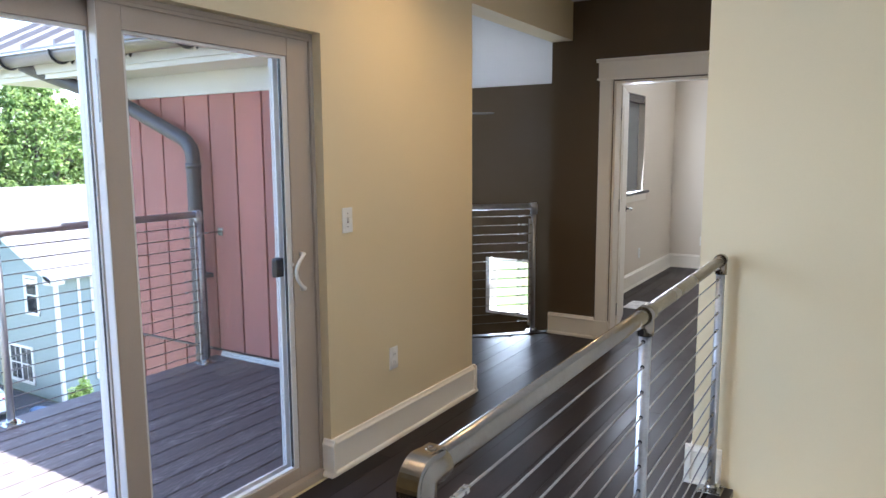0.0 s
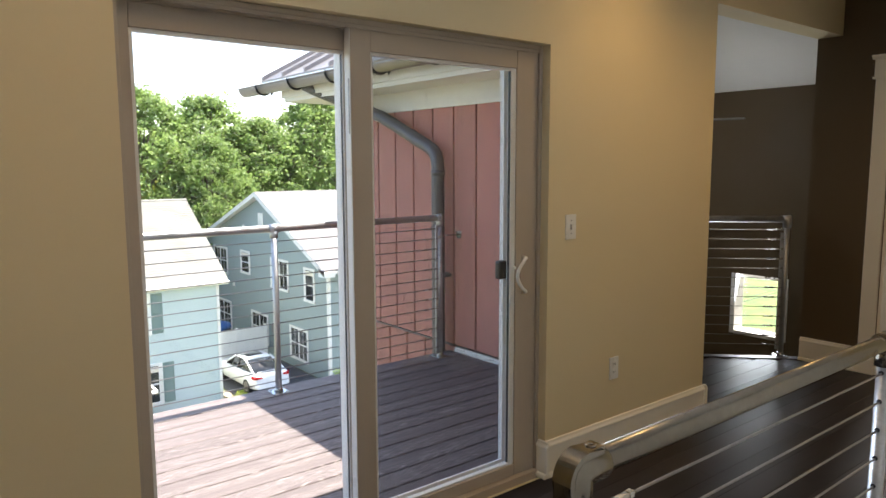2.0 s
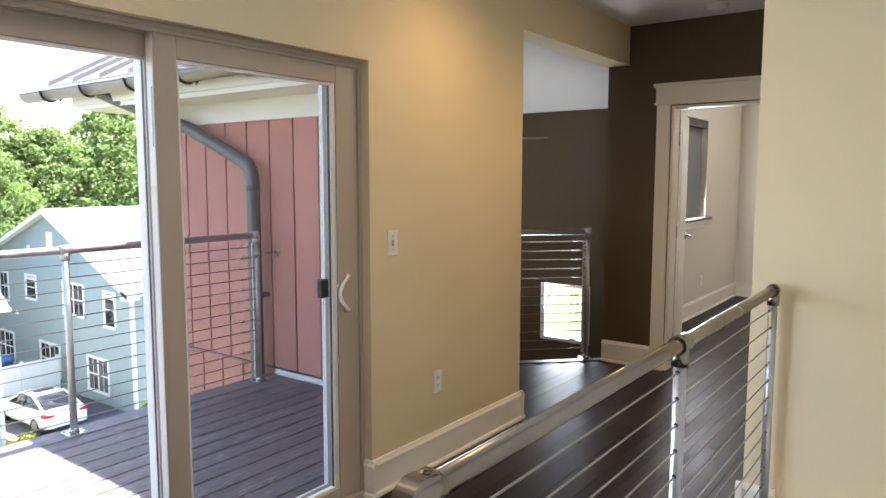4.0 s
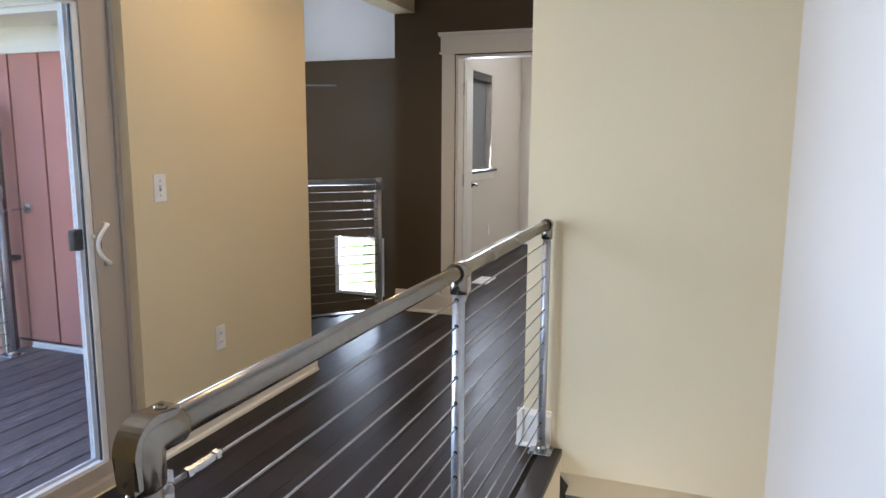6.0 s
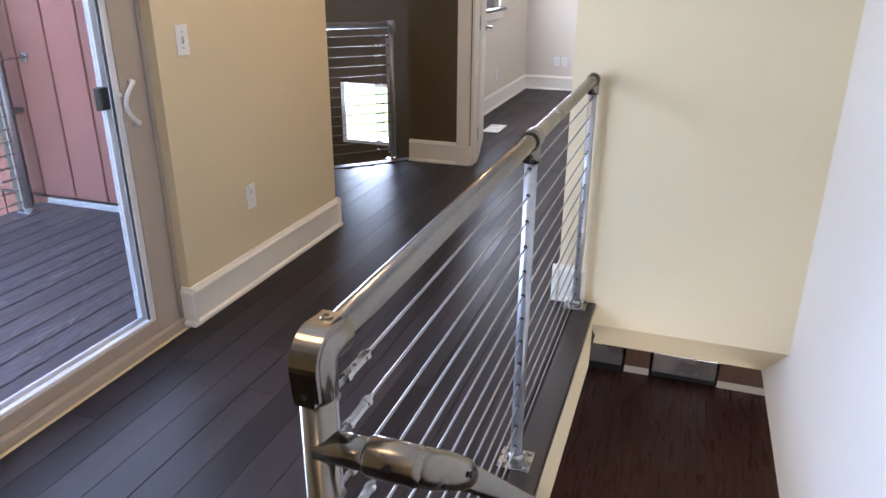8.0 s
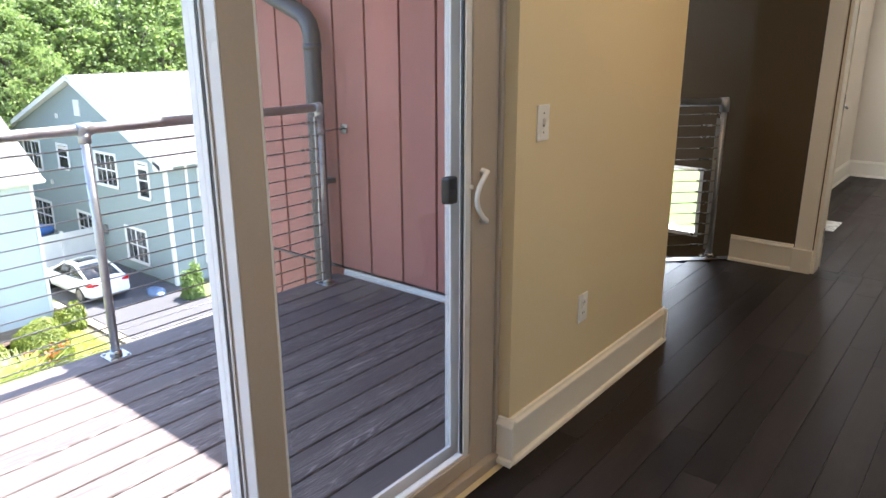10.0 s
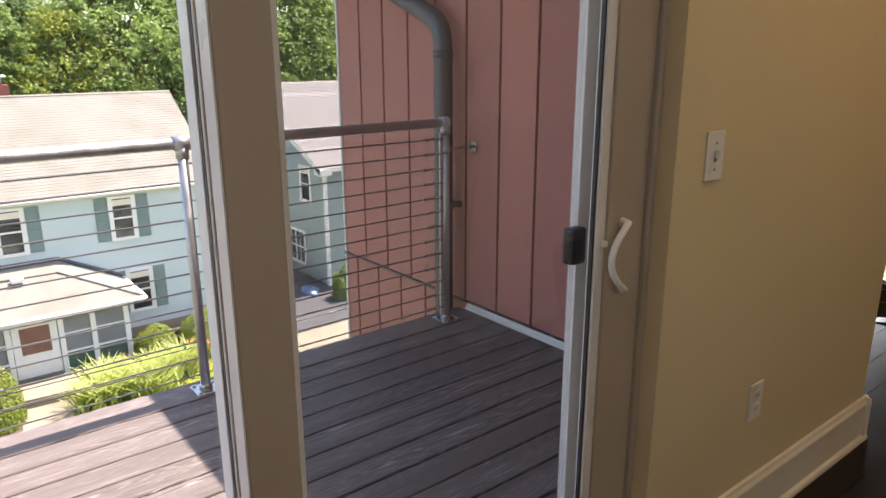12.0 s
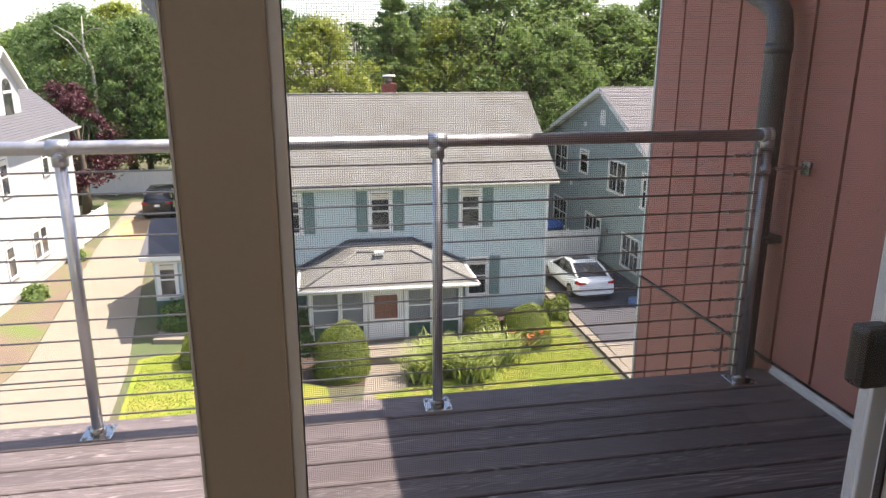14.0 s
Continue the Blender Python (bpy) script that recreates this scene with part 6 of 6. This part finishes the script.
for t_ in (("light", -42.0, 1.6, 3.9, 0.3, 1.0), ("pine", -44.5, 6.2, 6.2, 0, 1.0), ("broad", -47.0, 13.0, 7.0, 1.0, 1.1), ("broad", -49.5, 18.5, 6.8, 2.2, 1.1),
           ("broad", -47.5, 22.0, 5.2, 4.0, 1.2), ("broad", -48.0, 27.0, 7.2, 3.1, 1.1), ("dark", -53.0, 31.5, 6.0, 0.5, 1.1), ("broad", -50, 36.0, 6.5, 5.0, 1.1),
           ("broad", -43.5, 16.5, 3.6, 2.0, 0.9), ("dark", -52.0, 9.0, 5.4, 1.1, 1.0), ("light", -46.0, 9.8, 4.2, 5.0, 1.0),
           ("dark", -60.0, -12.2, 4.8, 0.2, 1.0), ("dark", -63.0, -17.8, 5.8, 2.0, 1.0), ("broad", -58.5, -8.2, 4.6, 3.0, 0.95), ("light", -66.0, -15.0, 6.4, 1.0, 1.1),
           ("dark", -72.0, -22.0, 5.6, 4.2, 1.1), ("dark", -66.0, -4.0, 5.4, 5.1, 1.0), ("dark", -70.0, 1.0, 5.5, 0.9, 1.0), ("broad", -66.0, -27.0, 5.0, 2.4, 1.0),
           ("maple", -49.5, -14.2, -0.6, 0.4, 1.1), ("maple", -52.5, -15.6, 0.0, 2.4, 1.0), ("light", -20.0, 66.0, -3.0, 1.0, 1.2)):
    tree(*t_)
rnd = random.Random(5)
for i in range(34):
    x = -95 - rnd.random() * 30
    tree(rnd.choice(("far_dark", "far_broad", "far_dark")), x, -75 + i * 5.2 + rnd.uniform(-2, 2), 4.8 + rnd.random() * 3.0, rnd.random() * 6, 1.25)
# a bare grey limb in the left trees
bl = thing("dead_tree", (-57.5, -15.0, GZ), "pale bare dead limbs standing in the green trees", "tree")
M_DEAD = mat("bleached_wood", (0.42, 0.38, 0.32), 0.9, vary=0.2, scale=3, fine=30)
part("limb", tube(B(), [(-57.5, -15.0, GZ), (-57.5, -15.0, 0.5), (-57.3, -15.4, 2.2), (-57.4, -15.3, 4.4)], [0.16, 0.12, 0.08, 0.03], 8), M_DEAD, bl)
part("limb", tube(B(), [(-57.4, -15.2, 0.8), (-57.3, -16.4, 2.6), (-57.3, -17.4, 3.4)], [0.07, 0.05, 0.02], 7), M_DEAD, bl)
part("limb", tube(B(), [(-57.3, -15.4, 2.2), (-57.4, -16.2, 3.1), (-57.4, -17.2, 3.7)], [0.055, 0.04, 0.015], 7), M_DEAD, bl)
part("limb", tube(B(), [(-57.3, -15.4, 3.0), (-57.3, -14.6, 3.5), (-57.3, -14.0, 3.5)], [0.045, 0.03, 0.012], 7), M_DEAD, bl)


def shrub(name, x, y, r, hgt, label, leafm=M_HEDGE, count=11000, size=0.034, lumpy=0.03):
    rng = np.random.default_rng(int(abs(x * 100 + y * 7)))
    d = rng.normal(size=(count, 3))
    d /= np.linalg.norm(d, axis=1)[:, None]
    d[:, 2] = np.abs(d[:, 2]) * 1.0 - 0.15 * (rng.random(count) < 0.3)
    lump = 1 + lumpy * np.sin(5 * d[:, 0] + 3 * d[:, 1]) + lumpy * np.sin(7 * d[:, 2] + 4 * d[:, 1]) + (0.025 if lumpy < 0.05 else 0.07) * rng.normal(size=count)
    p = d * lump[:, None] * np.array([r, r, hgt])
    nrm = d + (0.35 if lumpy < 0.05 else 0.6) * rng.normal(size=(count, 3))
    nrm /= np.linalg.norm(nrm, axis=1)[:, None]
    t = np.cross(nrm, rng.normal(size=(count, 3)))
    t /= np.linalg.norm(t, axis=1)[:, None]
    b = np.cross(nrm, t)
    v = np.stack([p - t * size, p + b * size * 0.6, p + t * size, p - b * size * 0.6], axis=1).reshape(-1, 3) + np.array([x, y, GZ + 0.05])
    f = np.arange(count * 4).reshape(-1, 4)
    o = thing(name, (x, y, GZ), label, "shrub", "garden shrubs")
    q = new("foliage", raw_mesh("foliage", v, f, leafm))
    q.parent, q.matrix_parent_inverse = o, Matrix.Translation(o.location).inverted()
    bm = B()
    bmesh.ops.create_icosphere(bm, subdivisions=2, radius=1, matrix=Matrix.Translation((x, y, GZ + 0.05)) @ Matrix.Diagonal((r * 0.9, r * 0.9, hgt * 0.9, 1)))
    part("inner_twigs", bm, M_LEAFD, o)


shrub("round_shrub", -21.2, 1.75, 0.95, 1.75, "clipped round green shrub beside the porch step")
shrub("round_shrub", -22.6, 8.55, 0.95, 1.45, "clipped round green shrub near the lawn")
shrub("round_shrub", -23.0, 6.95, 0.75, 1.15, "small clipped round shrub at the porch corner")
shrub("leafy_shrub", -22.4, -1.3, 1.25, 2.5, "tall loose leafy shrub in the bed", M_HEDGE, 3200, 0.085, 0.12)
shrub("round_shrub", -22.9, -2.7, 1.0, 1.4, "low rounded green shrub by the corner", M_HEDGE)
shrub("leafy_shrub", -23.6, 0.3, 0.9, 1.3, "dark shrub in the shade of the porch", M_LEAFD, 2600, 0.07, 0.1)
shrub("leafy_shrub", -26.4, -4.0, 1.0, 1.1, "low dark shrub at the wing", M_LEAFD, 2600, 0.08, 0.1)
shrub("leafy_shrub", -25.0, 10.55, 0.55, 0.8, "small yellow-green shrub at the house corner", M_HEDGE, 1500, 0.06, 0.1)
shrub("leafy_shrub", -24.3, 15.25, 0.45, 1.25, "small pointed green shrub at the grey house corner", M_LEAF, 1500, 0.07, 0.1)
shrub("leafy_shrub", -31.0, -11.1, 0.5, 0.6, "low weeds along the white house", M_LEAF, 900, 0.07, 0.15)
shrub("leafy_shrub", -37.0, -11.2, 0.4, 0.5, "low weeds along the white house", M_LEAF, 900, 0.07, 0.15)


def blades(name, pts, length, width, material, rng, arch=0.6):
    v, f = [], []
    for x, y in pts:
        a, L = rng.random() * 6.28, length * (0.6 + 0.6 * rng.random())
        u = np.array([math.cos(a), math.sin(a), 0])
        w = np.array([-u[1], u[0], 0]) * width
        base = np.array([x, y, GZ + 0.04])
        for k, (s, wz) in enumerate(((0, 1.0), (0.5, 0.8), (1.0, 0.15))):
            c = base + u * L * arch * s ** 1.6 + np.array([0, 0, L * (s - 0.35 * s * s)])
            v += [c - w * wz, c + w * wz]
        n0 = len(v) - 6
        f += [(n0, n0 + 1, n0 + 3, n0 + 2), (n0 + 2, n0 + 3, n0 + 5, n0 + 4)]
    return raw_mesh(name, np.array(v), np.array(f), material)


rng = np.random.default_rng(8)
for x, y, k in ((-20.3, 4.5, 330), (-20.6, 5.4, 340), (-20.9, 6.3, 340), (-21.2, 7.2, 330), (-20.0, 5.9, 260), (-21.3, 5.0, 260)):
    o = thing("day_lily_clump", (x, y, GZ), "arching green day lily clump in the bed", "plant", "day lilies")
    q = new("blades", blades("blades", [(x + rng.normal() * 0.22, y + rng.normal() * 0.30) for _ in range(k)], 1.3, 0.030, M_BLADE, rng))
    q.parent, q.matrix_parent_inverse = o, Matrix.Translation(o.location).inverted()
o = thing("flower_clump", (-22.0, 8.2, GZ), "orange flowering plant beside the round shrub", "plant")
v, f = leaf_cloud(rng, np.array([(-21.9, 8.0, GZ + 0.75), (-21.7, 8.4, GZ + 0.6), (-21.9, 8.8, GZ + 0.7)]), np.array([0.35, 0.35, 0.3]), 90, 0.07)
q = new("petals", raw_mesh("petals", v, f, M_FLOWER))
q.parent, q.matrix_parent_inverse = o, Matrix.Translation(o.location).inverted()
q = new("stems", blades("stems", [(-21.9 + rng.normal() * 0.2, 8.4 + rng.normal() * 0.3) for _ in range(80)], 0.8, 0.015, M_BLADE, rng, 0.2))
q.parent, q.matrix_parent_inverse = o, Matrix.Translation(o.location).inverted()


def grass(name, poly, count, label):
    xs, ys = [p[0] for p in poly], [p[1] for p in poly]
    pts = []
    while len(pts) < count:
        x, y = rng.uniform(min(xs), max(xs)), rng.uniform(min(ys), max(ys))
        inside = False
        for (x0, y0), (x1, y1) in zip(poly, poly[1:] + poly[:1]):
            if (y0 > y) != (y1 > y) and x < (x1 - x0) * (y - y0) / (y1 - y0) + x0:
                inside = not inside
        if inside:
            pts.append((x, y))
    tagged(new(name, blades(name, pts, 0.085, 0.012, M_GRASS, rng, 0.5)), label, "grass", kind="stuff")


grass("lawn_grass", [(-26.4, 10.5), (-18.0, 10.7), (-18.0, 4.0), (-20.0, 5.6), (-22.6, 9.4)], 9000, "short sunlit grass of the lawn")
grass("lawn_grass", [(-24.0, -3.5), (-23.3, -5.0), (-18.0, -4.6), (-18.0, 0.5), (-21.4, -1.6)], 7000, "short sunlit grass of the corner lawn")
# ---------------------------------------------------------------- planks and deck boards
def board_mesh(name, w, t, material, c=0.0015):
    """A board of width w and unit length, its upper edges eased."""
    bm = B()
    h = w / 2
    prof = [(-h, -t), (h, -t), (h, -c), (h - c, 0), (-h + c, 0), (-h, -c)]
    prism(bm, prof, "y", 0, 1)
    return mesh_of(name, bm, material)


def lay(parent, me, x0, x1, y0, y1, w, lengths, seed, z=0.0, gap=0.0010, inside=None):
    rnd = random.Random(seed)
    x = x0 + w / 2
    while x - w / 2 < x1 - 0.01:
        y = y0 - rnd.random() * 0.9
        while y < y1:
            ln_ = rnd.choice(lengths)
            a, b = max(y, y0), min(y + ln_, y1)
            if b - a > 0.03 and (inside is None or inside(x, a, b)):
                if inside:
                    a, b = inside(x, a, b)
                ob = new(me.name, me)
                ob.parent = parent
                ob.location = (x, a, z + rnd.uniform(-0.0006, 0.0006))
                ob.scale = (1, b - a - gap, 1)
            y += ln_
        x += w


PW = 0.127
plank = board_mesh("plank", PW - 0.0010, 0.011, M_FLOOR, 0.0010)
LENGTHS = (0.7, 1.0, 1.3, 1.7)


def hall_cut(x, a, b):
    if x > 1.55:
        b = min(b, 0.42) if a < 0.42 else b
        a = a if b <= 0.421 else max(a, 3.04)
        if b > 0.43 and a < 3.04:
            return None
    return (a, b) if b - a > 0.03 else None


def landing_cut(x, a, b):
    b = min(b, 5.09 + (x + 0.13) * 0.97)
    return (a, b) if b - a > 0.03 else None


floor_ob = bpy.data.objects["floor"]
lay(floor_ob, plank, 0.0, 1.53, -3.5, 5.21, PW, LENGTHS, 3)
lay(floor_ob, plank, 1.552, 2.49, -3.5, 5.09, PW, LENGTHS, 4, inside=hall_cut)
lay(bpy.data.objects["floor_study"], plank, -0.145, 3.05, 5.21, 9.15, PW, LENGTHS, 5)
lay(bpy.data.objects["floor_landing"], plank, -1.9, 0.0, 3.45, 5.1, PW, LENGTHS, 6, inside=landing_cut)
low = board_mesh("plank", 0.082, 0.011, M_LOWFLOOR)
lay(bpy.data.objects["floor_lower"], low, 0.7, 3.3, 3.4, 7.62, 0.083, LENGTHS, 7, z=-2.901)
deck = tagged(new("balcony_deck"), "grey-brown composite deck boards with narrow gaps", "deck", kind="structure")
db = board_mesh("deck_board", 0.1315, 0.024, M_DECK, 0.004)
xs = [-1.884 + 0.0673 + i * 0.1395 for i in range(12)]
for x in xs:
    ob = new("deck_board", db)
    ob.parent = deck
    ob.location, ob.scale = (x, -3.4, 0.004), (1, 6.585, 1)
edge = board_mesh("edge_board", 0.172, 0.030, M_DECK, 0.004)
ob = new("edge_board", edge)
ob.parent = deck
ob.location, ob.scale = (-1.977, -3.4, 0.005), (1, 6.585, 1)
part("joist_frame", box(B(), -2.05, -3.4, -0.26, -0.18, 3.18, -0.05), M_GAP, deck)
